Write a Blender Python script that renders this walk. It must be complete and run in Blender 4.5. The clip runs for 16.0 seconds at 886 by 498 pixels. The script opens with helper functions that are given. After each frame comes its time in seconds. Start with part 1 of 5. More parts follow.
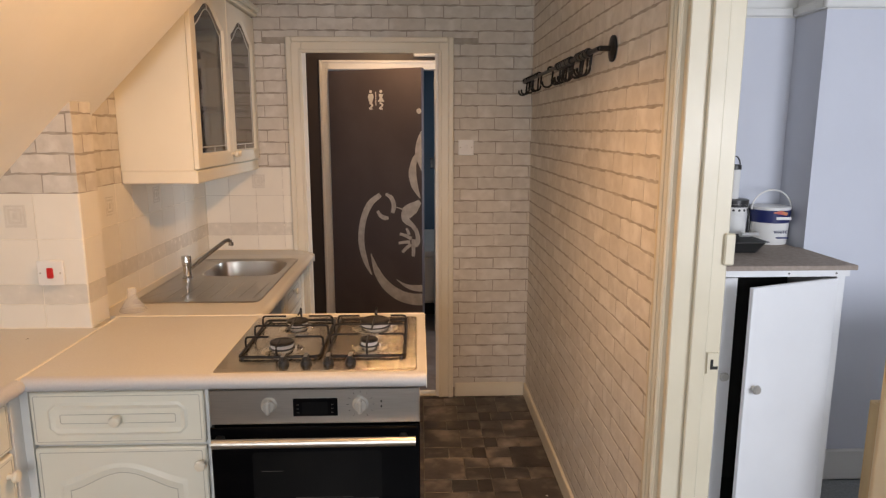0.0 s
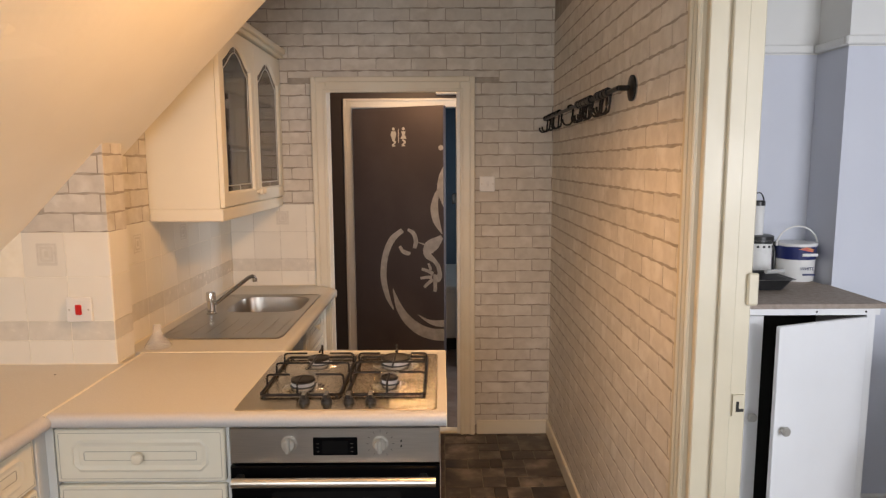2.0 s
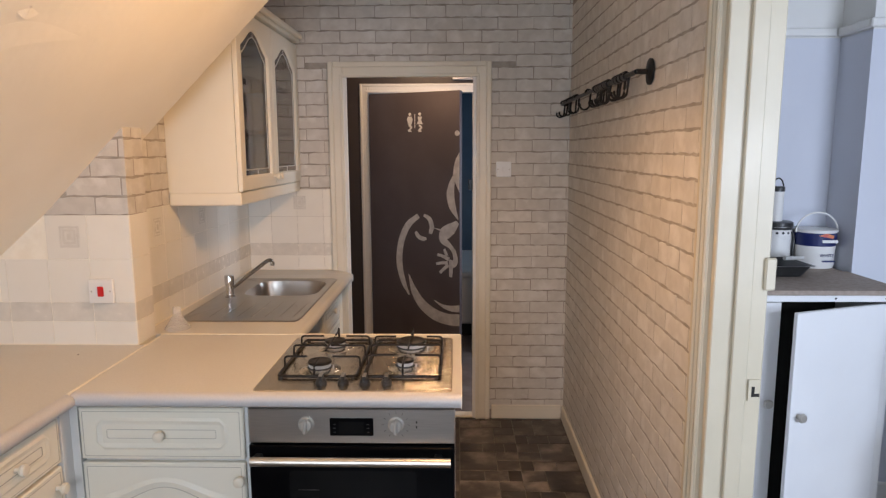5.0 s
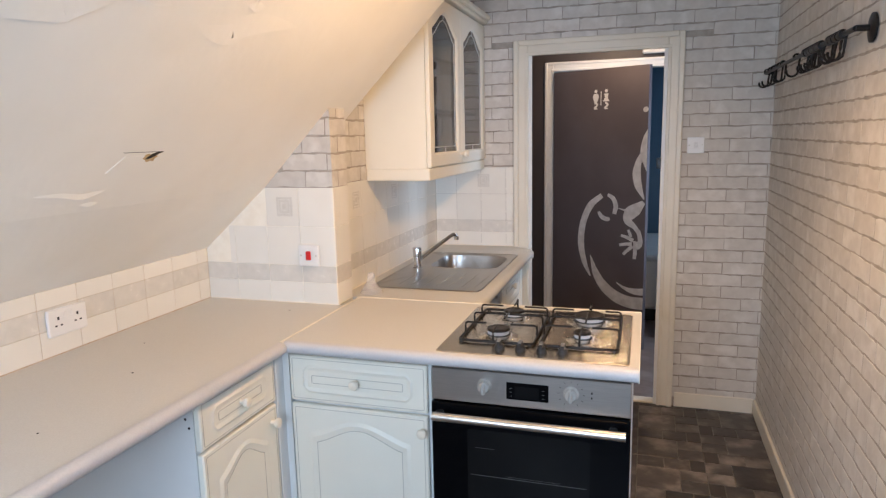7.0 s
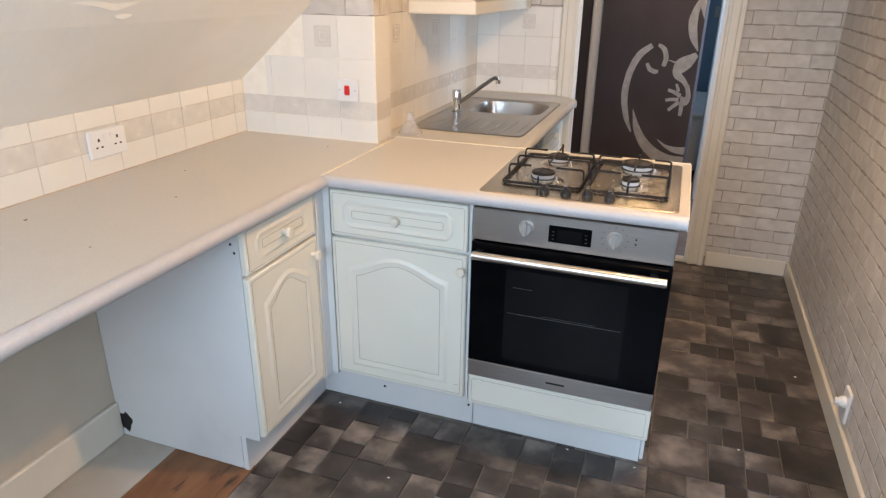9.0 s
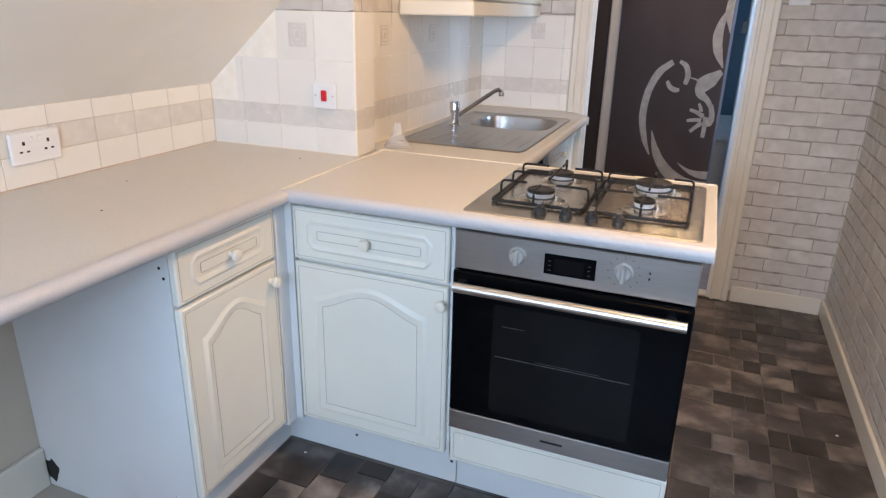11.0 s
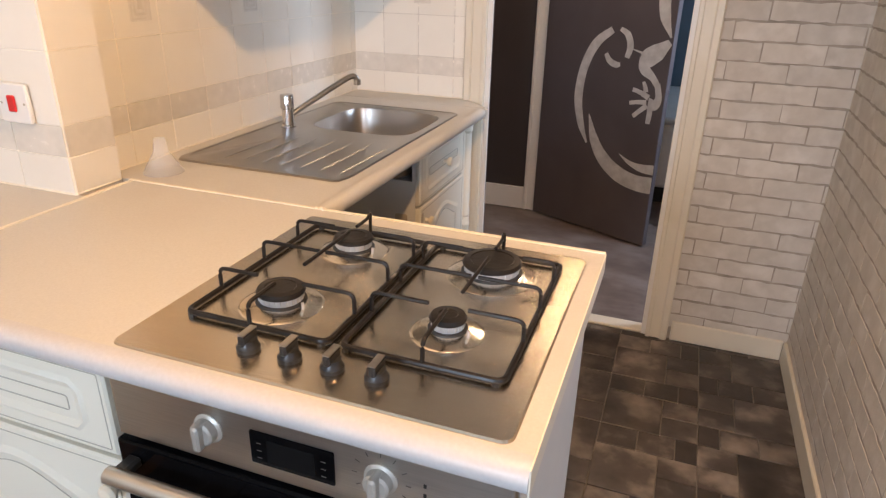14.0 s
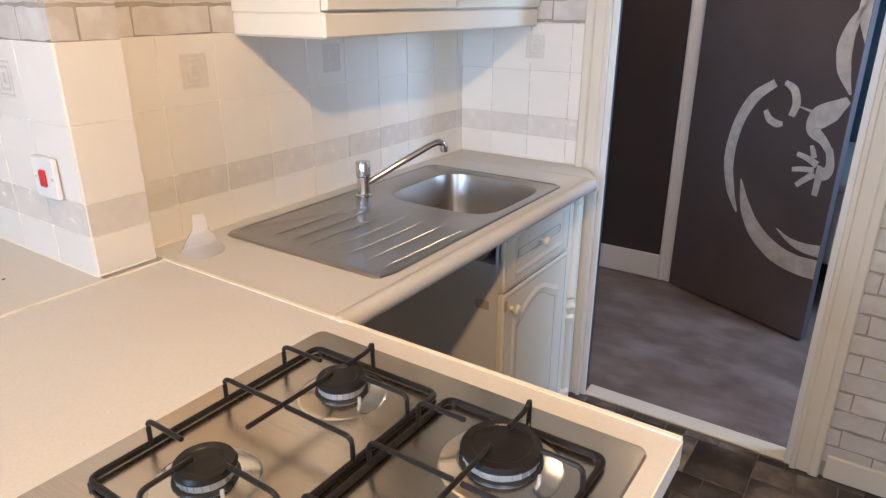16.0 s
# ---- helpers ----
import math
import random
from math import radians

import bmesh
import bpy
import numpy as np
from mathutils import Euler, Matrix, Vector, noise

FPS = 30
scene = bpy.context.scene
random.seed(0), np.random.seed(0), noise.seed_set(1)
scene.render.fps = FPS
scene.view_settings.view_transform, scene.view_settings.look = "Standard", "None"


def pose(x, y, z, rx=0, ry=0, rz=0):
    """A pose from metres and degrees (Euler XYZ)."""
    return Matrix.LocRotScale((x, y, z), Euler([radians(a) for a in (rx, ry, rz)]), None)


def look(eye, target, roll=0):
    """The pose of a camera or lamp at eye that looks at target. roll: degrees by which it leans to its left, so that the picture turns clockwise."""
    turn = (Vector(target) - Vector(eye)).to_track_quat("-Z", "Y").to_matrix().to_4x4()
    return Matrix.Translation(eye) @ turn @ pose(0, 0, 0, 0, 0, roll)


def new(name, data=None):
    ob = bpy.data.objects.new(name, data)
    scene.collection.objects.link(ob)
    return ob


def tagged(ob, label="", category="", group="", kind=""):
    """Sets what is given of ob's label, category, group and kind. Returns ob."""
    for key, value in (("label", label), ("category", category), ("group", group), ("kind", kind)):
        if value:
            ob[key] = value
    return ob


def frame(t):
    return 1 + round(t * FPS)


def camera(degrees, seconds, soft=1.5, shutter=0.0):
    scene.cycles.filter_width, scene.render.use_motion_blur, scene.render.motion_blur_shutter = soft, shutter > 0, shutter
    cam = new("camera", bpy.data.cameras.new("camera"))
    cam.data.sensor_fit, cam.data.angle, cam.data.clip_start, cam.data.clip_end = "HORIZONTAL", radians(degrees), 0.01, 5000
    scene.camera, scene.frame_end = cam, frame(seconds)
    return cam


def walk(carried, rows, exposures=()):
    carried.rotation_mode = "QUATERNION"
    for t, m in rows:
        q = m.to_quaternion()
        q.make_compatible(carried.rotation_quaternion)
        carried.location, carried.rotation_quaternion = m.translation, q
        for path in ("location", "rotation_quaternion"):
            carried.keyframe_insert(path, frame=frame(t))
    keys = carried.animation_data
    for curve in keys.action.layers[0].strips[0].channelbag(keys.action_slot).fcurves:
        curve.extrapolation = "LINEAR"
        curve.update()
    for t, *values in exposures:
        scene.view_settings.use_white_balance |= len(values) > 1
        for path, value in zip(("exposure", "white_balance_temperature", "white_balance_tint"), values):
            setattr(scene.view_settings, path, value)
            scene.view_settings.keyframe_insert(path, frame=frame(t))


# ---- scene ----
cam = camera(68.3, 16.0, soft=1.3)
PATH = [
    (0, (-0.006, -0.098, 1.574), (0.066, 1.868, 1.214), 0.0),
    (0.5, (-0.003, -0.103, 1.576), (0.064, 1.87, 1.253), 0.5),
    (1, (0.001, -0.103, 1.576), (0.066, 1.871, 1.264), -0.1),
    (1.5, (-0.006, -0.104, 1.588), (-0.004, 1.871, 1.271), 0.9),
    (2, (0.001, -0.104, 1.591), (0.004, 1.879, 1.331), -0.3),
    (2.5, (0.0, -0.114, 1.589), (-0.007, 1.868, 1.321), -0.4),
    (3, (-0.005, -0.117, 1.579), (-0.039, 1.859, 1.275), -0.8),
    (3.5, (-0.009, -0.116, 1.577), (-0.03, 1.861, 1.272), -0.3),
    (5.8, (0.008, -0.107, 1.586), (-0.1, 1.868, 1.288), -0.03),
    (6, (0.01, -0.105, 1.572), (-0.148, 1.863, 1.256), -0.31),
    (6.5, (0.019, -0.133, 1.557), (-0.351, 1.801, 1.204), -0.74),
    (7, (0.014, -0.161, 1.55), (-0.575, 1.72, 1.21), -1.26),
    (7.5, (0.012, -0.169, 1.524), (-0.652, 1.664, 1.079), -0.97),
    (8, (0.012, -0.162, 1.498), (-0.625, 1.62, 0.852), -2.15),
    (8.5, (-0.008, -0.151, 1.481), (-0.621, 1.6, 0.734), -1.82),
    (9, (-0.053, -0.148, 1.48), (-0.676, 1.596, 0.725), 0.76),
    (9.2, (-0.087, -0.145, 1.479), (-0.791, 1.568, 0.724), 0.93),
    (11.3, (-0.051, 0.266, 1.369), (-0.722, 2.022, 0.687), 1.41),
    (11.5, (-0.066, 0.331, 1.378), (-0.626, 2.099, 0.629), 0.23),
    (12, (-0.095, 0.452, 1.372), (-0.427, 2.226, 0.511), 0.05),
    (12.5, (-0.084, 0.553, 1.366), (-0.418, 2.307, 0.466), -0.84),
    (13, (0.002, 0.738, 1.367), (-0.498, 2.407, 0.384), -1.09),
    (13.5, (0.092, 0.914, 1.379), (-0.478, 2.626, 0.517), 0.86),
    (14, (0.102, 1.094, 1.391), (-0.517, 2.82, 0.592), 1.31),
    (14.5, (0.064, 1.334, 1.435), (-0.605, 3.073, 0.704), 1.13),
    (15, (0.066, 1.428, 1.455), (-0.79, 3.12, 0.818), -0.25),
    (15.5, (0.113, 1.492, 1.46), (-0.832, 3.117, 0.777), -0.44),
    (16, (0.152, 1.49, 1.437), (-0.901, 3.034, 0.725), 0.03),
]
walk(cam, [(t, look(eye, target, roll)) for t, eye, target, roll in PATH],
     exposures=[(0, -0.46, 7500, 19), (2, -0.48, 7800, 19), (3.5, -0.49, 6850, 18), (5.9, -0.44, 6400, 17), (7, -0.08, 5650, 12), (8.5, -0.02, 5650, 11), (9, 0.0, 5850, 11),
                (11.5, 0.0, 5350, 12), (12.5, 0.05, 5850, 12), (13.5, 0.10, 6250, 16), (14.2, 0.10, 6250, 16), (15, 0.07, 5400, 10), (16, 0.15, 5250, 11)])

# ---- world and lights ----
world = bpy.data.worlds.new("sky")
scene.world = world
world.use_nodes = True
wn = world.node_tree
sky = wn.nodes.new("ShaderNodeTexSky")
sky.sky_type, sky.sun_disc = "NISHITA", False
sky.sun_elevation, sky.sun_rotation = radians(35), radians(150)
wn.links.new(sky.outputs[0], wn.nodes["Background"].inputs[0])
wn.nodes["Background"].inputs[1].default_value = 0.1


def lamp(name, kind, m, energy, colour, size=0.1, size_y=None):
    data = bpy.data.lights.new(name, kind)
    data.energy, data.color = energy, colour
    if kind == "AREA":
        data.shape, data.size, data.size_y = "RECTANGLE", size, size_y or size
    else:
        data.shadow_soft_size = size
    ob = new(name, data)
    ob.matrix_world = m
    return ob


sun = bpy.data.lights.new("sun", "SUN")
sun.energy, sun.angle, sun.color = 2.0, radians(0.5), (1, 0.95, 0.88)
new("sun", sun).matrix_world = look((3, 8, 7), (0, 0, 0))
# daylight in the window openings, the kitchen's warm ceiling spotlight turned to the units, the hall's warm lamp
lamp("window_daylight", "AREA", look((-0.36, -1.32, 1.42), (-0.45, 2.0, 1.2)), 54, (0.70, 0.85, 1.0), 1.15, 0.82)
lamp("side_room_daylight", "AREA", look((2.3, -1.58, 1.5), (2.0, 2.6, 1.2)), 150, (0.66, 0.81, 1.0), 1.5, 1.3)
lamp("bathroom_daylight", "AREA", look((1.08, 5.9, 1.7), (0, 5.7, 1.2)), 5.0, (0.55, 0.78, 1.0), 0.5, 0.5)
spot = lamp("kitchen_lamp", "SPOT", look((0.085, 1.63, 2.14), (-0.40, 1.71, 1.24)), 79, (1.0, 0.58, 0.24), 0.045)
spot.data.spot_size, spot.data.spot_blend = radians(176), 0.75
lamp("hall_daylight", "AREA", look((1.22, 4.32, 1.45), (-1.0, 4.1, 0.9)), 28.0, (0.64, 0.81, 1.0), 0.6, 1.0)
lamp("hall_lamp", "POINT", pose(-0.22, 4.25, 2.27), 17, (1.0, 0.66, 0.36), 0.06)


# ---- materials ----
def mat(name, c1, c2=None, scale=6.0, rough=0.5, metal=0.0, bump=0.1, bscale=80.0, rand=0.0, stretch=(1, 1, 1),
        c3=None, c3_scale=1.5, c3_at=(0.5, 0.7), trans=0.0, ior=1.45, spec=0.5, rough_var=0.08, coat=0.0, alpha=1.0):
    """A procedural surface: two colours mixed by noise, an optional stain c3 by a wider noise, grain in bump and gloss."""
    m = bpy.data.materials.new(name)
    m.use_nodes = True
    n, l = m.node_tree.nodes, m.node_tree.links
    b = n["Principled BSDF"]
    tc = n.new("ShaderNodeTexCoord")
    mp = n.new("ShaderNodeMapping")
    mp.inputs["Scale"].default_value = stretch
    l.new(tc.outputs["Object"], mp.inputs[0])
    vec = mp.outputs[0]
    info = n.new("ShaderNodeObjectInfo")
    if rand:
        add = n.new("ShaderNodeVectorMath")
        add.operation = "ADD"
        mul = n.new("ShaderNodeMath")
        mul.operation = "MULTIPLY"
        mul.inputs[1].default_value = 37.0
        l.new(info.outputs["Random"], mul.inputs[0])
        l.new(vec, add.inputs[0])
        l.new(mul.outputs[0], add.inputs[1])
        vec = add.outputs[0]
    nz = n.new("ShaderNodeTexNoise")
    nz.inputs["Scale"].default_value, nz.inputs["Detail"].default_value = scale, 5
    l.new(vec, nz.inputs["Vector"])
    ramp = n.new("ShaderNodeMapRange")
    ramp.inputs[1].default_value, ramp.inputs[2].default_value = 0.3, 0.7
    l.new(nz.outputs[0], ramp.inputs[0])
    mix = n.new("ShaderNodeMix")
    mix.data_type = "RGBA"
    c2 = c2 or tuple(0.9 * v for v in c1)
    mix.inputs[6].default_value, mix.inputs[7].default_value = (*c1, 1), (*c2, 1)
    l.new(ramp.outputs[0], mix.inputs[0])
    colour = mix.outputs[2]
    if c3:
        wide = n.new("ShaderNodeTexNoise")
        wide.inputs["Scale"].default_value, wide.inputs["Detail"].default_value = c3_scale, 6
        l.new(vec, wide.inputs["Vector"])
        cut = n.new("ShaderNodeMapRange")
        cut.inputs[1].default_value, cut.inputs[2].default_value = c3_at
        l.new(wide.outputs[0], cut.inputs[0])
        mix3 = n.new("ShaderNodeMix")
        mix3.data_type = "RGBA"
        mix3.inputs[7].default_value = (*c3, 1)
        l.new(cut.outputs[0], mix3.inputs[0])
        l.new(colour, mix3.inputs[6])
        colour = mix3.outputs[2]
    if rand:
        hsv = n.new("ShaderNodeHueSaturation")
        vr = n.new("ShaderNodeMapRange")
        vr.inputs[3].default_value, vr.inputs[4].default_value = 1 - rand, 1 + rand
        l.new(info.outputs["Random"], vr.inputs[0])
        l.new(vr.outputs[0], hsv.inputs["Value"])
        l.new(colour, hsv.inputs["Color"])
        colour = hsv.outputs[0]
    l.new(colour, b.inputs["Base Color"])
    rr = n.new("ShaderNodeMapRange")
    rr.inputs[3].default_value, rr.inputs[4].default_value = max(0.02, rough - rough_var), min(1, rough + rough_var)
    l.new(nz.outputs[0], rr.inputs[0])
    l.new(rr.outputs[0], b.inputs["Roughness"])
    b.inputs["Metallic"].default_value = metal
    b.inputs["Transmission Weight"].default_value, b.inputs["IOR"].default_value = trans, ior
    b.inputs["Specular IOR Level"].default_value = spec
    b.inputs["Coat Weight"].default_value = coat
    b.inputs["Alpha"].default_value = alpha
    if bump:
        fine = n.new("ShaderNodeTexNoise")
        fine.inputs["Scale"].default_value, fine.inputs["Detail"].default_value = bscale, 3
        l.new(vec, fine.inputs["Vector"])
        bp = n.new("ShaderNodeBump")
        bp.inputs["Strength"].default_value, bp.inputs["Distance"].default_value = bump, 0.004
        l.new(fine.outputs[0], bp.inputs["Height"])
        l.new(bp.outputs[0], b.inputs["Normal"])
    return m


M_BRICK = mat("brick_wallpaper", (0.62, 0.58, 0.52), (0.55, 0.51, 0.455), 22, 0.75, bump=0.35, bscale=60, rand=0.05, c3=(0.68, 0.645, 0.59), c3_scale=12)
M_MORTAR = mat("wallpaper_joint", (0.28, 0.245, 0.205), (0.44, 0.395, 0.34), 18, 0.85, bump=0.2)
M_PLASTER = mat("ceiling_paint", (0.87, 0.845, 0.775), (0.82, 0.795, 0.725), 2.5, 0.45, bump=1.0, bscale=7, c3=(0.80, 0.77, 0.69), c3_scale=2.2, c3_at=(0.5, 0.75))
M_WALLCREAM = mat("cream_wall_paint", (0.62, 0.54, 0.42), (0.55, 0.475, 0.365), 3, 0.7, bump=0.2, bscale=25)
M_TILE = mat("cream_wall_tile", (0.81, 0.775, 0.70), (0.78, 0.745, 0.67), 8, 0.22, bump=0.12, bscale=18, rand=0.03)
M_BORDER = mat("border_tile", (0.635, 0.60, 0.535), (0.71, 0.67, 0.60), 26, 0.25, bump=0.15, bscale=40, rand=0.04)
M_GROUT = mat("grout", (0.90, 0.85, 0.74), (0.84, 0.78, 0.66), 30, 0.85)
M_MOTIF = mat("tile_motif", (0.63, 0.60, 0.54), (0.70, 0.665, 0.60), 60, 0.3, bump=0.3, bscale=90)
M_TRIM = mat("cream_gloss_trim", (0.74, 0.685, 0.57), (0.69, 0.635, 0.52), 5, 0.34, bump=0.08, bscale=30, c3=(0.66, 0.59, 0.45), c3_scale=3.5, c3_at=(0.62, 0.8))
# darker, yellower copy of the trim gloss; weaker light is put into its colour
M_TRIM_DIM = mat("dimmed_cream_gloss", (0.55, 0.485, 0.365), (0.50, 0.44, 0.325), 5, 0.36, bump=0.1, bscale=30, c3=(0.60, 0.51, 0.36), c3_scale=3.5, c3_at=(0.58, 0.8))
M_WHITE = mat("white_gloss_trim", (0.78, 0.76, 0.72), (0.72, 0.70, 0.66), 5, 0.32, bump=0.08, bscale=30)
M_UNIT = mat("cream_unit_door", (0.81, 0.77, 0.655), (0.78, 0.74, 0.625), 4, 0.36, bump=0.05, bscale=40)
M_CARCASS = mat("white_carcass", (0.74, 0.73, 0.70), (0.68, 0.67, 0.64), 3, 0.4, bump=0.05, c3=(0.60, 0.58, 0.54), c3_scale=2.5, c3_at=(0.6, 0.8))
M_PIN = mat("grey_pinstripe", (0.50, 0.46, 0.39), (0.44, 0.40, 0.33), 30, 0.5)
M_KNOB = mat("cream_ceramic_knob", (0.80, 0.74, 0.62), (0.76, 0.68, 0.54), 40, 0.3)
M_LAMINATE = mat("speckled_laminate", (0.59, 0.57, 0.525), (0.55, 0.53, 0.485), 260, 0.42, bump=0.04, bscale=120, c3=(0.54, 0.50, 0.46), c3_scale=3, c3_at=(0.55, 0.85), spec=0.4)
M_NOSE = mat("worktop_edging", (0.56, 0.545, 0.545), (0.52, 0.505, 0.50), 180, 0.38, bump=0.04)
M_STEEL = mat("brushed_steel", (0.68, 0.60, 0.49), (0.60, 0.525, 0.425), 9, 0.24, 1.0, bump=0.05, bscale=30, stretch=(2, 40, 40), rough_var=0.06)
M_HANDLE = mat("satin_steel_handle", (0.74, 0.68, 0.60), (0.68, 0.62, 0.54), 12, 0.33, 1.0, bump=0.03, bscale=40, stretch=(1, 30, 30))
M_DISH = mat("polished_burner_steel", (0.80, 0.73, 0.62), (0.72, 0.65, 0.54), 20, 0.2, 1.0, bump=0.03, bscale=40)
M_OVENSTEEL = mat("oven_steel", (0.50, 0.475, 0.44), (0.44, 0.415, 0.385), 9, 0.33, 1.0, bump=0.05, bscale=30, stretch=(1.5, 50, 50), rough_var=0.05)
M_SINK = mat("worn_sink_steel", (0.42, 0.395, 0.36), (0.36, 0.34, 0.31), 14, 0.31, 1.0, bump=0.02, bscale=18, c3=(0.46, 0.43, 0.395), c3_scale=7, c3_at=(0.4, 0.85), rough_var=0.03)
M_CHROME = mat("chrome", (0.60, 0.60, 0.60), (0.56, 0.56, 0.56), 12, 0.1, 1.0, bump=0.0, rough_var=0.04)
M_IRON = mat("black_enamel", (0.010, 0.009, 0.009), (0.020, 0.017, 0.015), 40, 0.34, bump=0.15, spec=0.3)
M_KNOBBLACK = mat("black_plastic", (0.02, 0.02, 0.02), (0.03, 0.03, 0.03), 40, 0.3)
M_BLACKGLASS = mat("black_oven_glass", (0.002, 0.002, 0.0025), (0.003, 0.003, 0.0035), 4, 0.05, bump=0.0, rough_var=0.03, spec=0.09)
M_OVENWIN = mat("oven_window", (0.006, 0.006, 0.0065), (0.011, 0.0105, 0.010), 5, 0.08, bump=0.0, rough_var=0.03, spec=0.10)
M_DIAL = mat("silver_dial", (0.54, 0.515, 0.47), (0.49, 0.465, 0.42), 20, 0.38, 0.5, bump=0.03)
M_GLASS = mat("grey_cabinet_glass", (0.24, 0.235, 0.23), (0.22, 0.215, 0.21), 2, 0.04, bump=0.05, bscale=14, trans=1.0, rough_var=0.02)
M_LEAD = mat("silver_lead_strip", (0.66, 0.65, 0.62), (0.56, 0.55, 0.52), 40, 0.4, 0.3)
M_RING = mat("dull_aluminium", (0.58, 0.58, 0.58), (0.48, 0.48, 0.48), 45, 0.45, 0.35, bump=0.1)
M_RACK = mat("rack_behind_glass", (0.12, 0.11, 0.10), (0.06, 0.058, 0.054), 20, 0.4)
# the shade behind the cabinet glass, put into a dark colour
M_CABIN = mat("shaded_cabinet_inside", (0.055, 0.05, 0.046), (0.045, 0.04, 0.037), 5, 0.6)
M_BROWNWALL = mat("dark_brown_paint", (0.060, 0.048, 0.046), (0.050, 0.040, 0.038), 3, 0.45, bump=0.12, bscale=22)
M_DOOR = mat("dark_brown_door_paint", (0.120, 0.100, 0.103), (0.103, 0.085, 0.088), 3, 0.42, bump=0.1, bscale=26, c3=(0.138, 0.117, 0.122), c3_scale=1.8)
M_MURAL = mat("pale_grey_paint", (0.72, 0.70, 0.68), (0.53, 0.51, 0.495), 24, 0.5, bump=0.15)
M_VINYL = mat("slate_vinyl", (0.029, 0.024, 0.022), (0.112, 0.092, 0.080), 7, 0.36, bump=0.3, bscale=30, rand=0.42, c3=(0.25, 0.215, 0.185), c3_scale=7, c3_at=(0.50, 0.74))
M_VINYLDARK = mat("dark_slate_vinyl", (0.026, 0.020, 0.018), (0.055, 0.044, 0.038), 9, 0.42, bump=0.25, bscale=30, rand=0.18)
M_JOINT = mat("vinyl_joint", (0.23, 0.205, 0.17), (0.12, 0.105, 0.09), 14, 0.6)
M_HALLFLOOR = mat("grey_brown_hall_vinyl", (0.130, 0.096, 0.084), (0.200, 0.163, 0.145), 9, 0.34, bump=0.12, bscale=20, stretch=(1, 1.5, 1), c3=(0.30, 0.262, 0.24), c3_scale=4, c3_at=(0.46, 0.80))
M_BOARD = mat("bare_floorboard", (0.30, 0.145, 0.065), (0.19, 0.085, 0.038), 4, 0.6, bump=0.3, bscale=30, stretch=(4, 1, 1), c3=(0.05, 0.028, 0.018), c3_scale=7, c3_at=(0.56, 0.68))
M_STONE = mat("old_pale_lino", (0.52, 0.46, 0.38), (0.36, 0.31, 0.25), 6, 0.5, bump=0.15, c3=(0.62, 0.57, 0.50), c3_scale=3)
M_LILAC = mat("pale_blue_grey_wall", (0.62, 0.64, 0.70), (0.59, 0.61, 0.67), 3, 0.75, bump=0.1, bscale=30)
M_OFFWHITE = mat("off_white_wall", (0.74, 0.73, 0.70), (0.70, 0.69, 0.66), 3, 0.75, bump=0.1)
M_CUPBOARD = mat("white_cupboard_paint", (0.80, 0.80, 0.80), (0.76, 0.76, 0.76), 4, 0.45, bump=0.06)
M_CHIPTOP = mat("bare_chipboard_top", (0.36, 0.29, 0.24), (0.28, 0.22, 0.18), 60, 0.7, bump=0.2)
M_CARPET = mat("grey_carpet", (0.30, 0.31, 0.31), (0.22, 0.23, 0.23), 120, 0.95, bump=0.5, bscale=200)
M_PLASTIC = mat("white_plastic", (0.80, 0.79, 0.76), (0.78, 0.76, 0.73), 10, 0.3, bump=0.0)
M_RED = mat("red_rocker", (0.62, 0.02, 0.02), (0.55, 0.02, 0.02), 10, 0.3, bump=0.0)
# near-black for holes and dark marks, and for shade painted inside the cupboard
M_DARK = mat("dark_marks_and_shade", (0.012, 0.011, 0.010), (0.02, 0.018, 0.016), 20, 0.8)
M_NAVY = mat("navy_label", (0.012, 0.02, 0.10), (0.015, 0.025, 0.12), 10, 0.35, bump=0.0)
M_YELLOW = mat("label_colour_patch", (0.75, 0.42, 0.06), (0.62, 0.10, 0.10), 30, 0.35, bump=0.0)
M_BLUEWALL = mat("blue_bathroom_wall", (0.10, 0.17, 0.24), (0.08, 0.14, 0.20), 4, 0.4, bump=0.05)
M_CLEAR = mat("translucent_plastic", (0.86, 0.84, 0.82), (0.80, 0.78, 0.76), 20, 0.35, trans=0.0, bump=0.1, alpha=0.28)
M_SEAL = mat("cream_sealant", (0.82, 0.77, 0.66), (0.74, 0.68, 0.55), 20, 0.5, bump=0.2)
M_GRIME = mat("dirty_sealant", (0.42, 0.30, 0.19), (0.62, 0.52, 0.38), 24, 0.7, bump=0.3)
M_HOLE = mat("torn_plaster_edge", (0.66, 0.50, 0.26), (0.40, 0.26, 0.12), 30, 0.85, bump=0.5)
M_PINE = mat("pine_wood", (0.52, 0.34, 0.16), (0.44, 0.28, 0.12), 4, 0.5, stretch=(8, 8, 1), bump=0.1)


# ---- mesh helpers ----
PLACE = {}


def box(bm, x0, x1, y0, y1, z0, z1, bev=0.0, seg=1):
    m = Matrix.LocRotScale(((x0 + x1) / 2, (y0 + y1) / 2, (z0 + z1) / 2), None, (abs(x1 - x0), abs(y1 - y0), abs(z1 - z0)))
    vs = bmesh.ops.create_cube(bm, size=1, matrix=m)["verts"]
    if bev:
        es = list({e for v in vs for e in v.link_edges})
        bmesh.ops.bevel(bm, geom=es, offset=bev, segments=seg, affect="EDGES", profile=0.5)
    return bm


def boxes(*rows, bev=0.0):
    bm = bmesh.new()
    for r in rows:
        box(bm, *r, bev=bev)
    return bm


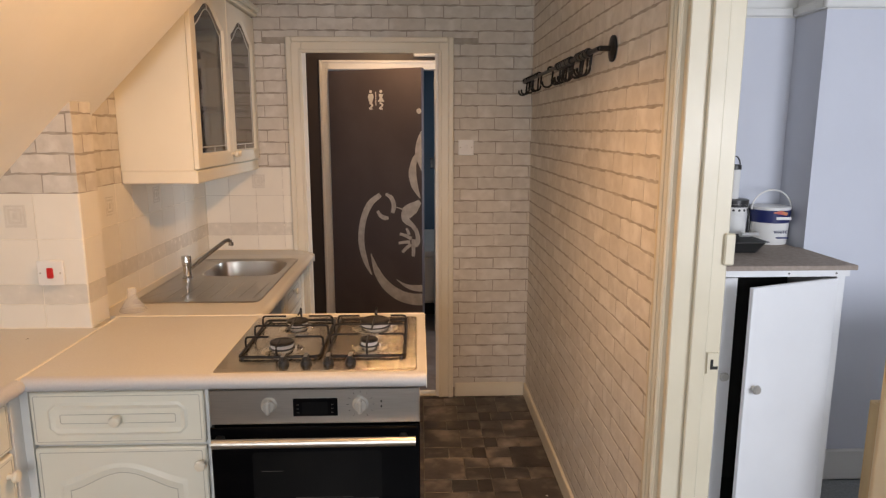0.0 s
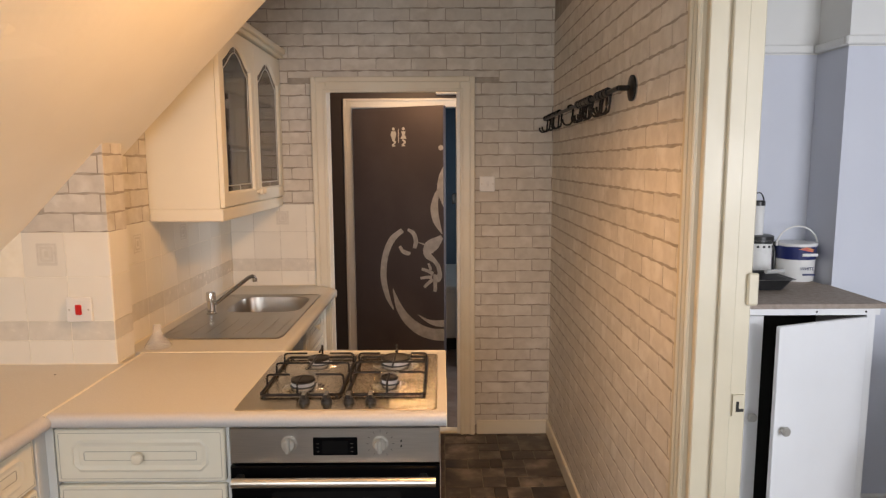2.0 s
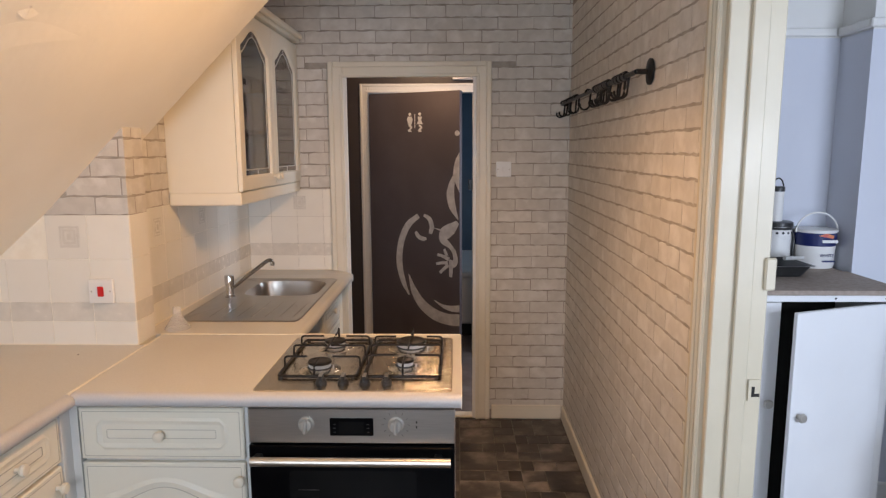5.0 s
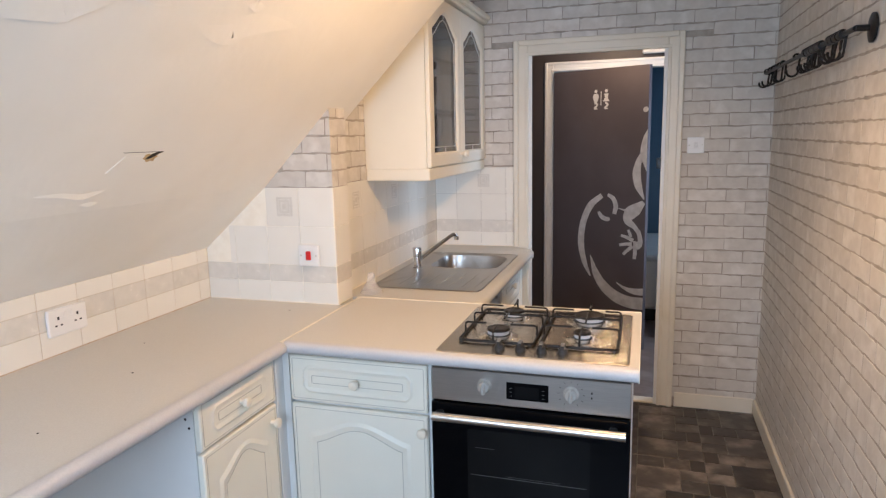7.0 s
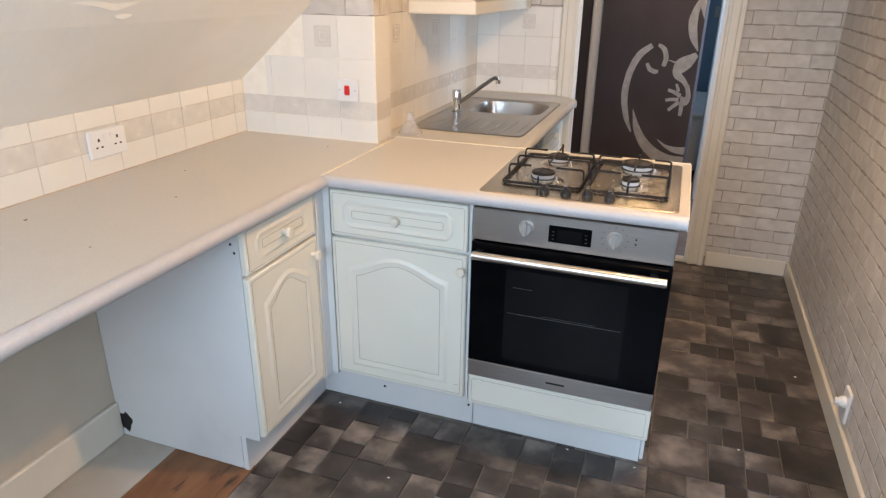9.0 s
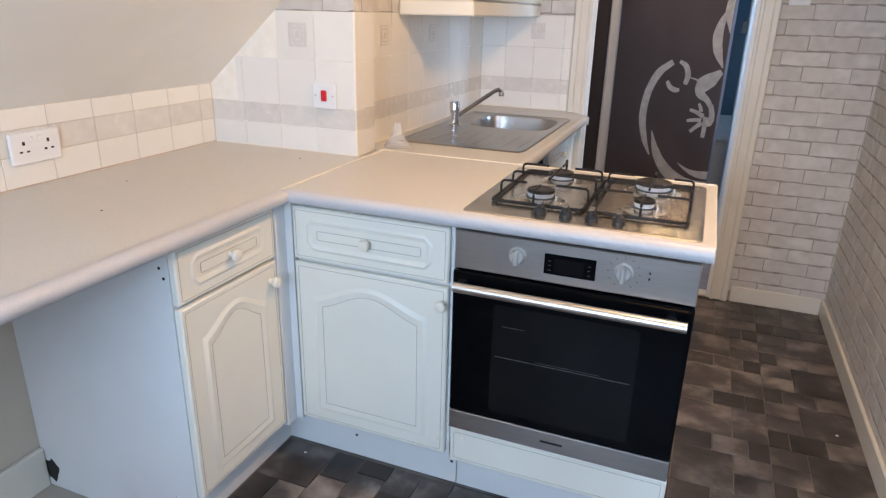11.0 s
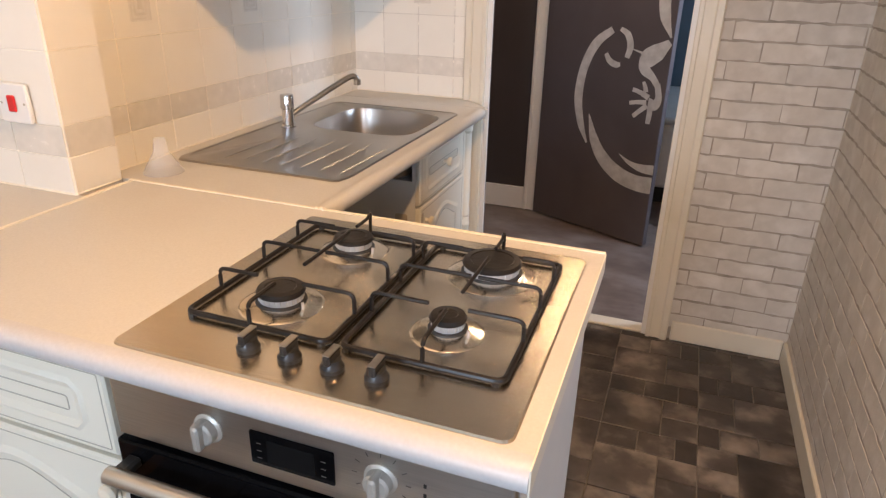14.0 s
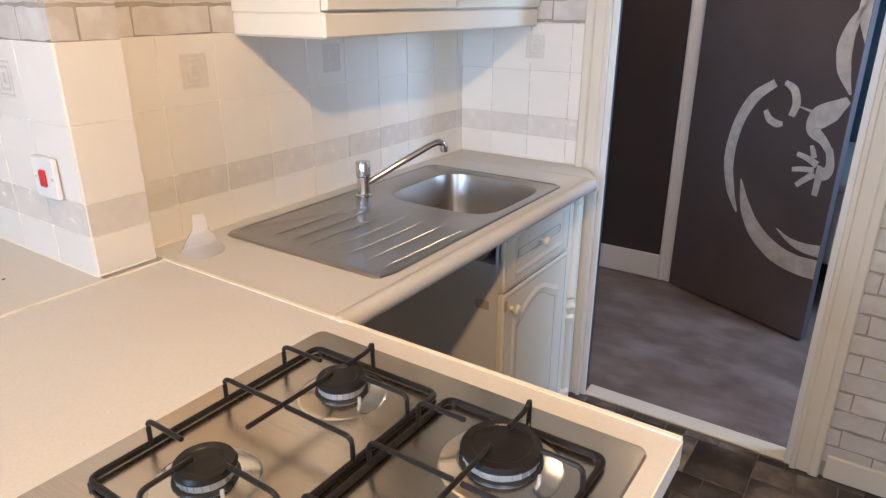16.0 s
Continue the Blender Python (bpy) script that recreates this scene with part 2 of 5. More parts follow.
def prism(bm, poly, w0, w1, bev=0.0, m=None):
    """A polygon (u, v), run from w0 to w1 along the third axis. bev: how far the face at w1 is drawn in."""
    n = len(poly)
    rings = [[bm.verts.new((u, v, w0)) for u, v in poly]]
    if bev:
        rings.append([bm.verts.new((u, v, w1 - bev * (1 if w1 > w0 else -1))) for u, v in poly])
        rings.append([bm.verts.new((u, v, w1)) for u, v in inset(poly, bev)])
    else:
        rings.append([bm.verts.new((u, v, w1)) for u, v in poly])
    made = [v for r in rings for v in r]
    bm.faces.new(rings[0][::-1])
    bm.faces.new(rings[-1])
    for a, b in zip(rings, rings[1:]):
        for i in range(n):
            bm.faces.new((a[i], a[(i + 1) % n], b[(i + 1) % n], b[i]))
    if m is not None:
        bmesh.ops.transform(bm, matrix=m, verts=made)
    return bm


def inset(poly, d):
    """The polygon drawn in by d, for a polygon that runs anticlockwise."""
    out, n = [], len(poly)
    for i in range(n):
        p, q, r = (Vector(poly[k % n]) for k in (i - 1, i, i + 1))
        a, b = (q - p), (r - q)
        if a.length < 1e-6 or b.length < 1e-6:
            out.append(tuple(q))
            continue
        a.normalize(), b.normalize()
        na, nb = Vector((-a.y, a.x)), Vector((-b.y, b.x))
        s = na + nb
        k = max(0.35, s.length_squared / 2)
        out.append(tuple(q + s * (d / k)))
    return out


def rounded(x0, x1, y0, y1, r, n=5):
    pts = []
    for cx, cy, a0 in ((x1 - r, y0 + r, -90), (x1 - r, y1 - r, 0), (x0 + r, y1 - r, 90), (x0 + r, y0 + r, 180)):
        for i in range(n + 1):
            a = radians(a0 + 90 * i / n)
            pts.append((cx + r * math.cos(a), cy + r * math.sin(a)))
    return pts


def lathe(bm, profile, m=None, n=20):
    """A profile of (radius, height) turned about the third axis."""
    rings = [[bm.verts.new((r * math.cos(2 * math.pi * i / n), r * math.sin(2 * math.pi * i / n), h)) for i in range(n)] for r, h in profile]
    for a, b in zip(rings, rings[1:]):
        for i in range(n):
            bm.faces.new((a[i], a[(i + 1) % n], b[(i + 1) % n], b[i]))
    bm.faces.new(rings[0][::-1])
    bm.faces.new(rings[-1])
    if m is not None:
        bmesh.ops.transform(bm, matrix=m, verts=[v for r in rings for v in r])
    return bm


def tube(bm, pts, r, n=8):
    """A round rod along a line of points."""
    pts = [Vector(p) for p in pts]
    rings = []
    for i, p in enumerate(pts):
        d = (pts[min(i + 1, len(pts) - 1)] - pts[max(i - 1, 0)]).normalized()
        side = d.cross(Vector((0, 0, 1)))
        if side.length < 0.05:
            side = d.cross(Vector((0, 1, 0)))
        side.normalize()
        up = side.cross(d)
        rings.append([bm.verts.new(p + r * (math.cos(2 * math.pi * k / n) * side + math.sin(2 * math.pi * k / n) * up)) for k in range(n)])
    for a, b in zip(rings, rings[1:]):
        for k in range(n):
            bm.faces.new((a[k], a[(k + 1) % n], b[(k + 1) % n], b[k]))
    bm.faces.new(rings[0][::-1])
    bm.faces.new(rings[-1])
    return bm


def bent(pts, r=0.012, n=4):
    """The line of points with its corners rounded."""
    pts = [Vector(p) for p in pts]
    out = [pts[0]]
    for a, b, c in zip(pts, pts[1:], pts[2:]):
        k1, k2 = min(r, (a - b).length / 2.1), min(r, (c - b).length / 2.1)
        p, q = b + (a - b).normalized() * k1, b + (c - b).normalized() * k2
        out += [p.lerp(b, t).lerp(b.lerp(q, t), t) for t in (i / n for i in range(n + 1))]
    return out + [pts[-1]]


def smooth_curve(ctrl, n=10):
    """A soft line through a few control points."""
    c = [Vector(p) for p in ctrl]
    c = [2 * c[0] - c[1]] + c + [2 * c[-1] - c[-2]]
    out = []
    for a, b, d, e in zip(c, c[1:], c[2:], c[3:]):
        for i in range(n):
            t = i / n
            out.append(0.5 * (2 * b + (d - a) * t + (2 * a - 5 * b + 4 * d - e) * t * t + (3 * b - a - 3 * d + e) * t ** 3))
    return out + [c[-2]]


def axes(o, u):
    """A wall's own axes: u along it, v up, w out of it."""
    u = Vector(u).normalized()
    v = Vector((0, 0, 1))
    w = u.cross(v)
    m = Matrix((u, v, w)).transposed().to_4x4()
    m.translation = o
    return m


def mesh_of(bm, name, material, smooth=False):
    bmesh.ops.recalc_face_normals(bm, faces=bm.faces)
    me = bpy.data.meshes.new(name)
    bm.to_mesh(me)
    bm.free()
    me.materials.append(material)
    if smooth:
        for p in me.polygons:
            p.use_smooth = True
        me.set_sharp_from_angle(angle=radians(35))
    return me


def thing(name, loc, label, category, group=""):
    ob = new(name)
    ob.location, ob.empty_display_size = loc, 0.05
    PLACE[ob] = Vector(loc)
    return tagged(ob, label, category, group)


def part(name, bm, material, parent, label="", smooth=True, m=None):
    """One mesh, built in the world's metres (or in those of m), under a thing or under a part."""
    if m is not None:
        bmesh.ops.transform(bm, matrix=m, verts=bm.verts)
    at = PLACE[parent]
    bmesh.ops.translate(bm, verts=bm.verts, vec=-at)
    ob = new(name, mesh_of(bm, name, material, smooth))
    ob.parent = parent
    PLACE[ob] = at
    return tagged(ob, label)


def structure(name, bm, material, label="", smooth=False, category=""):
    ob = new(name, mesh_of(bm, name, material, smooth))
    PLACE[ob] = Vector((0, 0, 0))
    return tagged(ob, label, category, kind="structure")


def single(name, bm, material, label, category, group="", loc=(0, 0, 0)):
    """A thing that is one mesh."""
    bmesh.ops.translate(bm, verts=bm.verts, vec=-Vector(loc))
    ob = new(name, mesh_of(bm, name, material, True))
    ob.location = loc
    PLACE[ob] = Vector(loc)
    return tagged(ob, label, category, group)


def piece(name, me, parent, m):
    ob = new(name, me)
    ob.parent = parent
    ob.matrix_basis = m
    return ob


# ---- structure ----
TOP = 0.90          # worktop height
CEIL = 2.50
WX = 0.625          # face of the brick-papered side wall
NY = 3.60           # face of the wall with the doorway
structure("floor", boxes((-1.75, 0.63, -1.36, 3.62, -0.06, -0.004)), M_JOINT, "dark slate-look vinyl floor in a random tile pattern", category="floor")
structure("floor_hall", boxes((-1.9, 1.2, 3.62, 6.9, -0.06, -0.002)), M_HALLFLOOR, "grey-brown smooth vinyl hall floor", category="floor")
structure("floor_side_room", boxes((0.63, 4.4, -1.7, 3.62, -0.06, -0.003)), M_CARPET, "grey carpet of the side room", category="floor")
structure("floor_patch_boards", boxes((-1.50, -1.20, -0.3, 1.262, -0.004, 0.004)), M_BOARD, "bare brown floorboard under the worktop", category="floor")
structure("floor_patch_lino", boxes((-1.745, -1.502, -0.3, 1.262, -0.004, 0.006)), M_STONE, "old pale lino strip along the wall", category="floor")

structure("ceiling", boxes((-1.9, 1.2, -1.5, 3.72, CEIL, CEIL + 0.1), (-1.9, 1.2, 3.72, 7.0, 2.45, 2.55), (-1.9, 1.2, 3.668, 3.72, 2.45, 2.499), (0.77, 4.5, -1.8, 3.7, 2.6, 2.7)), M_OFFWHITE, category="ceiling")
bm = bmesh.new()
slope = [(-1.74, 1.105), (-1.43, 1.372), (-1.13, 1.675), (-0.30, 2.50), (-1.74, 2.50)]
prism(bm, slope, -1.45, 2.34, m=Matrix(((1, 0, 0, 0), (0, 0, 1, 0), (0, 1, 0, 0), (0, 0, 0, 1))))
structure("sloped_ceiling", bm, M_PLASTER, "off-white sloped ceiling with cracked and peeling paint", category="ceiling")

# doorway wall: opening -0.627..0.117, 1.99 high
wall_north = structure("wall_north", boxes((-1.32, -0.65, NY, 3.655, 0, CEIL), (0.119, 0.77, NY, 3.655, 0, CEIL), (-0.65, 0.119, NY, 3.655, 2.0, CEIL)), M_MORTAR, "wall papered with pale brick-effect paper", category="wall")
# side wall with the opening to the other room
wall_east = structure("wall_east", boxes((WX, 0.745, 1.475, NY, 0, CEIL), (WX, 0.745, -1.45, 0.70, 0, CEIL), (WX, 0.745, 0.70, 1.475, 2.05, CEIL)), M_MORTAR, "long wall papered with pale brick-effect paper", category="wall")
wall_west = structure("wall_west", boxes((-1.86, -1.735, -1.45, 2.12, 0, 1.2)), M_WALLCREAM, "low cream wall under the sloped ceiling", category="wall")
wall_pier = structure("wall_pier", boxes((-1.86, -1.14, 2.118, 2.25, 0, 1.364), (-1.86, -1.20, 2.25, NY, 0, 1.364)), M_GROUT, "tiled pier and sink wall", category="wall")
wall_pier_upper = structure("wall_pier_upper", boxes((-1.86, -1.14, 2.118, 2.25, 1.364, 2.0), (-1.86, -1.20, 2.25, NY, 1.364, CEIL)), M_MORTAR, "pier above the tiles, papered with pale brick-effect paper", category="wall")
part("tile_bed", boxes((-1.2, -0.716, NY - 0.0006, NY + 0.002, 0.86, 1.364)), M_GROUT, wall_north)
structure("wall_south", boxes((-1.86, -0.96, -1.49, -1.36, 0, CEIL), (0.24, 0.77, -1.49, -1.36, 0, CEIL), (-0.96, 0.24, -1.49, -1.36, 0, 0.98), (-0.96, 0.24, -1.49, -1.36, 1.86, CEIL)), M_WALLCREAM, category="wall")
win = thing("window_1", (-0.36, -1.42, 0.98), "white window in the wall behind", "window")
tagged(win, kind="structure")
part("window_frame", boxes((-0.96, -0.91, -1.46, -1.38, 0.98, 1.86), (0.19, 0.24, -1.46, -1.38, 0.98, 1.86), (-0.91, 0.19, -1.46, -1.38, 0.98, 1.03), (-0.91, 0.19, -1.46, -1.38, 1.81, 1.86)), M_WHITE, win)

# hall and bathroom
structure("wall_hall_far", boxes((-1.9, -0.74, 4.90, 5.0, 0, 2.45), (0.17, 1.2, 4.90, 5.0, 0, 2.45), (-0.74, 0.17, 4.90, 5.0, 2.075, 2.45)), M_BROWNWALL, "dark brown painted hall wall", category="wall")
structure("wall_hall_ends", boxes((-2.0, -1.9, 3.60, 5.0, 0, 2.45), (1.2, 1.3, 3.60, 4.02, 0, 2.45), (1.2, 1.3, 4.62, 5.0, 0, 2.45), (1.2, 1.3, 4.02, 4.62, 0, 0.95), (1.2, 1.3, 4.02, 4.62, 1.95, 2.45)), M_BROWNWALL, category="wall")
structure("wall_hall_near", boxes((-1.9, -0.65, 3.657, 3.668, 0, 2.45), (0.119, 1.2, 3.657, 3.668, 0, 2.45), (-0.65, 0.119, 3.657, 3.668, 2.0, 2.45)), M_BROWNWALL, category="wall")
structure("wall_bathroom", boxes((-0.9, 1.2, 6.6, 6.7, 0, 2.45), (-0.95, -0.85, 5.0, 6.7, 0, 2.45), (1.1, 1.2, 5.0, 5.6, 0, 2.45), (1.1, 1.2, 6.2, 6.7, 0, 2.45), (1.1, 1.2, 5.6, 6.2, 0, 1.4), (1.1, 1.2, 5.6, 6.2, 2.0, 2.45)), M_BLUEWALL, "blue bathroom wall", category="wall")

# side room
structure("wall_side_breast", boxes((1.64, 4.4, 2.60, 3.0, 0, 2.05), (0.745, 1.64, 2.82, 3.0, 0, 2.05)), M_LILAC, "pale blue-grey wall with a shallow alcove", category="wall")
structure("wall_side_upper", boxes((1.643, 4.4, 2.603, 3.0, 2.05, 2.6), (0.745, 1.643, 2.823, 3.0, 2.05, 2.6)), M_OFFWHITE, "off-white wall above the picture rail", category="wall")
structure("wall_side_ends", boxes((4.4, 4.5, -1.7, 3.0, 0, 2.6), (0.765, 1.5, -1.8, -1.65, 0, 2.6), (3.1, 4.5, -1.8, -1.65, 0, 2.6), (1.5, 3.1, -1.8, -1.65, 0, 0.85), (1.5, 3.1, -1.8, -1.65, 2.15, 2.6)), M_LILAC, category="wall")
structure("trim_picture_rail", boxes((1.622, 4.4, 2.582, 2.6, 2.055, 2.092), (1.622, 1.64, 2.60, 2.82, 2.055, 2.092), (0.745, 1.615, 2.803, 2.82, 2.055, 2.092), bev=0.006), M_OFFWHITE, "off-white picture rail", category="moulding")
structure("baseboard_side_room", boxes((1.64, 4.4, 2.58, 2.60, 0, 0.145), bev=0.005), M_OFFWHITE, "white skirting board", category="skirting")

# skirting boards
structure("baseboard_kitchen", boxes((WX - 0.014, WX, 1.54, NY - 0.014, 0, 0.085), (0.20, WX - 0.014, NY - 0.014, NY, 0, 0.085), bev=0.004), M_TRIM, "cream gloss skirting board", category="skirting")
structure("baseboard_west", boxes((-1.735, -1.715, -1.35, 1.235, 0.006, 0.14), bev=0.005), M_TRIM, "cream skirting board under the worktop", category="skirting")
structure("baseboard_hall", boxes((-1.9, -0.737, 4.885, 4.90, 0, 0.14), bev=0.004), M_WHITE, "white hall skirting board", category="skirting")


def casing(name, x0, x1, top, y, width, out, material, label, step=0.35):
    """Moulded architrave round an opening in a wall that faces -y: inner edges x0 and x1."""
    d = structure(name, boxes((x0 - width, x0, y - out * 0.6, y, 0, top + width), (x1, x1 + width, y - out * 0.6, y, 0, top + width), (x0, x1, y - out * 0.6, y, top, top + width), bev=0.003), material, label, category="door frame")
    s = width * step
    part("outer_bead", boxes((x0 - width - 0.002, x0 - width + s, y - out, y - 0.001, 0, top + width + 0.002), (x1 + width - s, x1 + width + 0.002, y - out, y - 0.001, 0, top + width + 0.002), (x0 - width + s, x1 + width - s, y - out, y - 0.001, top + width - s, top + width + 0.002), bev=0.005), material, d)
    part("inner_bead", boxes((x0 - 0.016, x0 + 0.002, y - out * 0.8, y - 0.001, 0, top), (x1 - 0.002, x1 + 0.016, y - out * 0.8, y - 0.001, 0, top), (x0 - 0.016, x1 + 0.016, y - out * 0.8, y - 0.001, top - 0.002, top + 0.016), bev=0.003), material, d)
    return d


door_1 = casing("door_1", -0.638, 0.106, 1.984, NY, 0.080, 0.028, M_TRIM, "open doorway with a moulded cream architrave")
part("lining", boxes((-0.65, -0.618, NY - 0.004, NY + 0.010, 0, 2.0), (0.086, 0.119, NY - 0.004, NY + 0.010, 0, 2.0), (-0.618, 0.086, NY - 0.004, NY + 0.010, 1.984, 2.0), bev=0.002), M_WHITE, door_1)
part("reveal", boxes((-0.65, -0.634, NY + 0.011, 3.670, 0, 2.0), (0.102, 0.119, NY + 0.011, 3.670, 0, 2.0), (-0.634, 0.102, NY + 0.011, 3.670, 1.99, 2.0)), M_BROWNWALL, door_1, "dark brown painted inner reveal")
part("threshold", boxes((-0.623, 0.091, NY + 0.005, NY + 0.075, -0.004, 0.010), bev=0.004), M_TRIM, door_1, "worn cream threshold strip")

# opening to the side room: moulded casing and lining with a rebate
# painted darker than the other trim to offset the strong light on this frame
door_2 = structure("door_2", boxes((WX - 0.016, WX, 1.475, 1.528, 0, 2.18), (WX - 0.016, WX, 0.57, 0.70, 0, 2.18), (WX - 0.016, WX, 0.70, 1.475, 2.05, 2.18), bev=0.003), M_TRIM_DIM, "opening with a moulded cream-painted frame", category="door frame")
part("outer_bead", boxes((WX - 0.028, WX - 0.001, 1.512, 1.535, 0, 2.185), (WX - 0.023, WX - 0.001, 1.498, 1.510, 0, 2.165), (WX - 0.022, WX - 0.001, 1.477, 1.492, 0, 2.06), bev=0.005), M_TRIM_DIM, door_2)
part("lining", boxes((WX - 0.004, 0.752, 1.452, 1.475, 0, 2.05), (WX - 0.004, 0.752, 0.70, 0.722, 0, 2.05), (WX - 0.004, 0.752, 0.722, 1.452, 2.03, 2.05), bev=0.003), M_TRIM_DIM, door_2)
part("door_stop", boxes((WX + 0.045, WX + 0.085, 1.440, 1.453, 0, 2.03), bev=0.003), M_TRIM_DIM, door_2)
strike = part("strike_plate", boxes((0.718, 0.746, 1.446, 1.4525, 0.965, 1.02)), M_TRIM_DIM, door_2)
part("notch", boxes((0.726, 0.733, 1.4448, 1.447, 0.977, 1.003), (0.733, 0.745, 1.4448, 1.447, 0.977, 0.985)), M_DARK, strike, "dark latch notch")
part("keep", boxes((0.738, 0.765, 1.442, 1.4525, 1.245, 1.325), bev=0.004), M_TRIM_DIM, door_2, "cream rim latch keep")
part("scratch", boxes((WX - 0.0185, WX - 0.0155, 1.494, 1.498, 0.86, 0.90)), M_BOARD, door_2, "chip in the paint")


# ---- wall finishes: bricks of embossed paper, tiles ----
BL, BH, BG, VG = 0.195, 0.0661, 0.0050, 0.0046
rnd = random.Random(4)


def brick_outline(l, h, r):
    n = 7
    low = [(l * i / n, r.uniform(-0.0012, 0.0034)) for i in range(n + 1)]
    high = [(l * i / n, h + r.uniform(-0.0046, 0.0012)) for i in range(n, -1, -1)]
    return [(u + r.uniform(-0.0016, 0.0012), v) for u, v in low + high]


def clip(poly, a, b, c):
    """The part of a polygon where a*u + b*v <= c."""
    out = []
    for p, q in zip(poly, poly[1:] + poly[:1]):
        dp, dq = a * p[0] + b * p[1] - c, a * q[0] + b * q[1] - c
        if dp <= 0:
            out.append(p)
        if dp * dq < 0:
            t = dp / (dp - dq)
            out.append((p[0] + t * (q[0] - p[0]), p[1] + t * (q[1] - p[1])))
    return out


def area(poly):
    return 0.5 * sum(p[0] * q[1] - q[0] * p[1] for p, q in zip(poly, poly[1:] + poly[:1]))


BRICKS = []
for k in range(8):
    bm = prism(bmesh.new(), brick_outline(BL - VG, BH - BG, rnd), -0.002, 0.0010, bev=0.0006)
    BRICKS.append(mesh_of(bm, "brick", M_BRICK))


def brick_wall(parent, m, u1, v0, v1, hole=None, cuts=(), shift=0.0, row0=0, joined_above=9.0):
    """Courses of bricks over 0..u1, v0..v1 of a wall, round a hole (u0, u1, top) and within the half planes cuts."""
    row = row0
    v = v0
    rest = bmesh.new()
    while v < v1 - 0.01:
        u = -((row % 2) * BL / 2 + shift + rnd.uniform(0, 0.012)) % BL - BL
        while u < u1:
            poly = [(u, v), (u + BL - VG, v), (u + BL - VG, v + BH - BG), (u, v + BH - BG)]
            limits = [(-1, 0, 0.0), (1, 0, u1), (0, 1, v1), *cuts]
            if hole and u + BL > hole[0] and u < hole[1] and v < hole[2]:
                if v + BH > hole[2] + 0.008:
                    limits.append((0, -1, -hole[2]))
                elif u < hole[0] and u + BL / 2 < (hole[0] + hole[1]) / 2:
                    limits.append((1, 0, hole[0]))
                elif u + BL > hole[1]:
                    limits.append((-1, 0, -hole[1]))
                else:
                    u += BL
                    continue
            whole = all(a * p + b * q <= c + 1e-6 for a, b, c in limits for p, q in poly)
            if v > joined_above:
                outline = [(p + u, q + v) for p, q in brick_outline(BL - VG, BH - BG, rnd)]
                for a, b, c in limits:
                    outline = clip(outline, a, b, c) if outline else []
                if len(outline) > 2 and area(outline) > 2e-4:
                    prism(rest, outline, -0.002, 0.0010)
            elif whole:
                piece("brick", BRICKS[rnd.randrange(8)], parent, m @ Matrix.Translation((u, v, 0)))
            else:
                outline = [(p + u, q + v) for p, q in brick_outline(BL - VG, BH - BG, rnd)]
                for a, b, c in limits:
                    outline = clip(outline, a, b, c) if outline else []
                if len(outline) > 2 and area(outline) > 2e-4:
                    u0, w0 = outline[0]
                    bm = prism(bmesh.new(), [(p - u0, q - w0) for p, q in outline], -0.002, 0.0010, bev=0.0006)
                    piece("brick", mesh_of(bm, "brick", M_BRICK), parent, m @ Matrix.Translation((u0, w0, 0)))
            u += BL
        v += BH
        row += 1
    if rest.verts:
        far = piece("bricks", mesh_of(rest, "bricks", M_BRICK), parent, m)
        tagged(far, kind="stuff")


TILES = {}


def tile(parent, m, u, v, w, h, material=None, name="tile"):
    material = material or M_TILE
    key = (round(w, 4), round(h, 4), material.name)
    if key not in TILES:
        bm = prism(bmesh.new(), rounded(0.0013, w - 0.0013, 0.0010, h - 0.0010, 0.003, 2), -0.001, 0.0020, bev=0.0008)
        TILES[key] = mesh_of(bm, "tile", material)
    return piece(name, TILES[key], parent, m @ Matrix.Translation((u, v, 0)))


def tile_wall(parent, m, u1, v0, rows, start=0.0, tw=0.15, cut=None):
    """Rows of (height, material) from v0 up. cut(v): how far along the row runs."""
    v = v0
    for h, material in rows:
        lo = 0.0
        edges = [0.0]
        u = start if start > 0.01 else tw
        while u < u1 - 0.012:
            edges.append(u)
            u += tw
        edges.append(u1)
        for a, b in zip(edges, edges[1:]):
            if cut and cut(v + h) > a:
                if cut(v + h) > b - 0.02:
                    continue
                a = cut(v + h)
            tile(parent, m, a, v, b - a, h, material)
        v += h


NORTH, EAST = axes((-1.2, NY, 0), (1, 0, 0)), axes((WX, NY, 0), (0, -1, 0))
PIERF, PIERS, SINKW = axes((-1.735, 2.118, 0), (1, 0, 0)), axes((-1.14, 2.118, 0), (0, 1, 0)), axes((-1.20, 2.25, 0), (0, 1, 0))
WEST = axes((-1.735, -1.35, 0), (0, 1, 0))


# ---- kitchen units ----
def knob(parent, m, u, v, w=0.0):
    bm = lathe(bmesh.new(), [(0.009, 0), (0.007, 0.006), (0.008, 0.012), (0.0155, 0.017), (0.017, 0.023), (0.014, 0.029), (0.006, 0.032)], n=16)
    return part("knob", bm, M_KNOB, parent, "cream ceramic knob", m=m @ Matrix.Translation((u, v, w)))


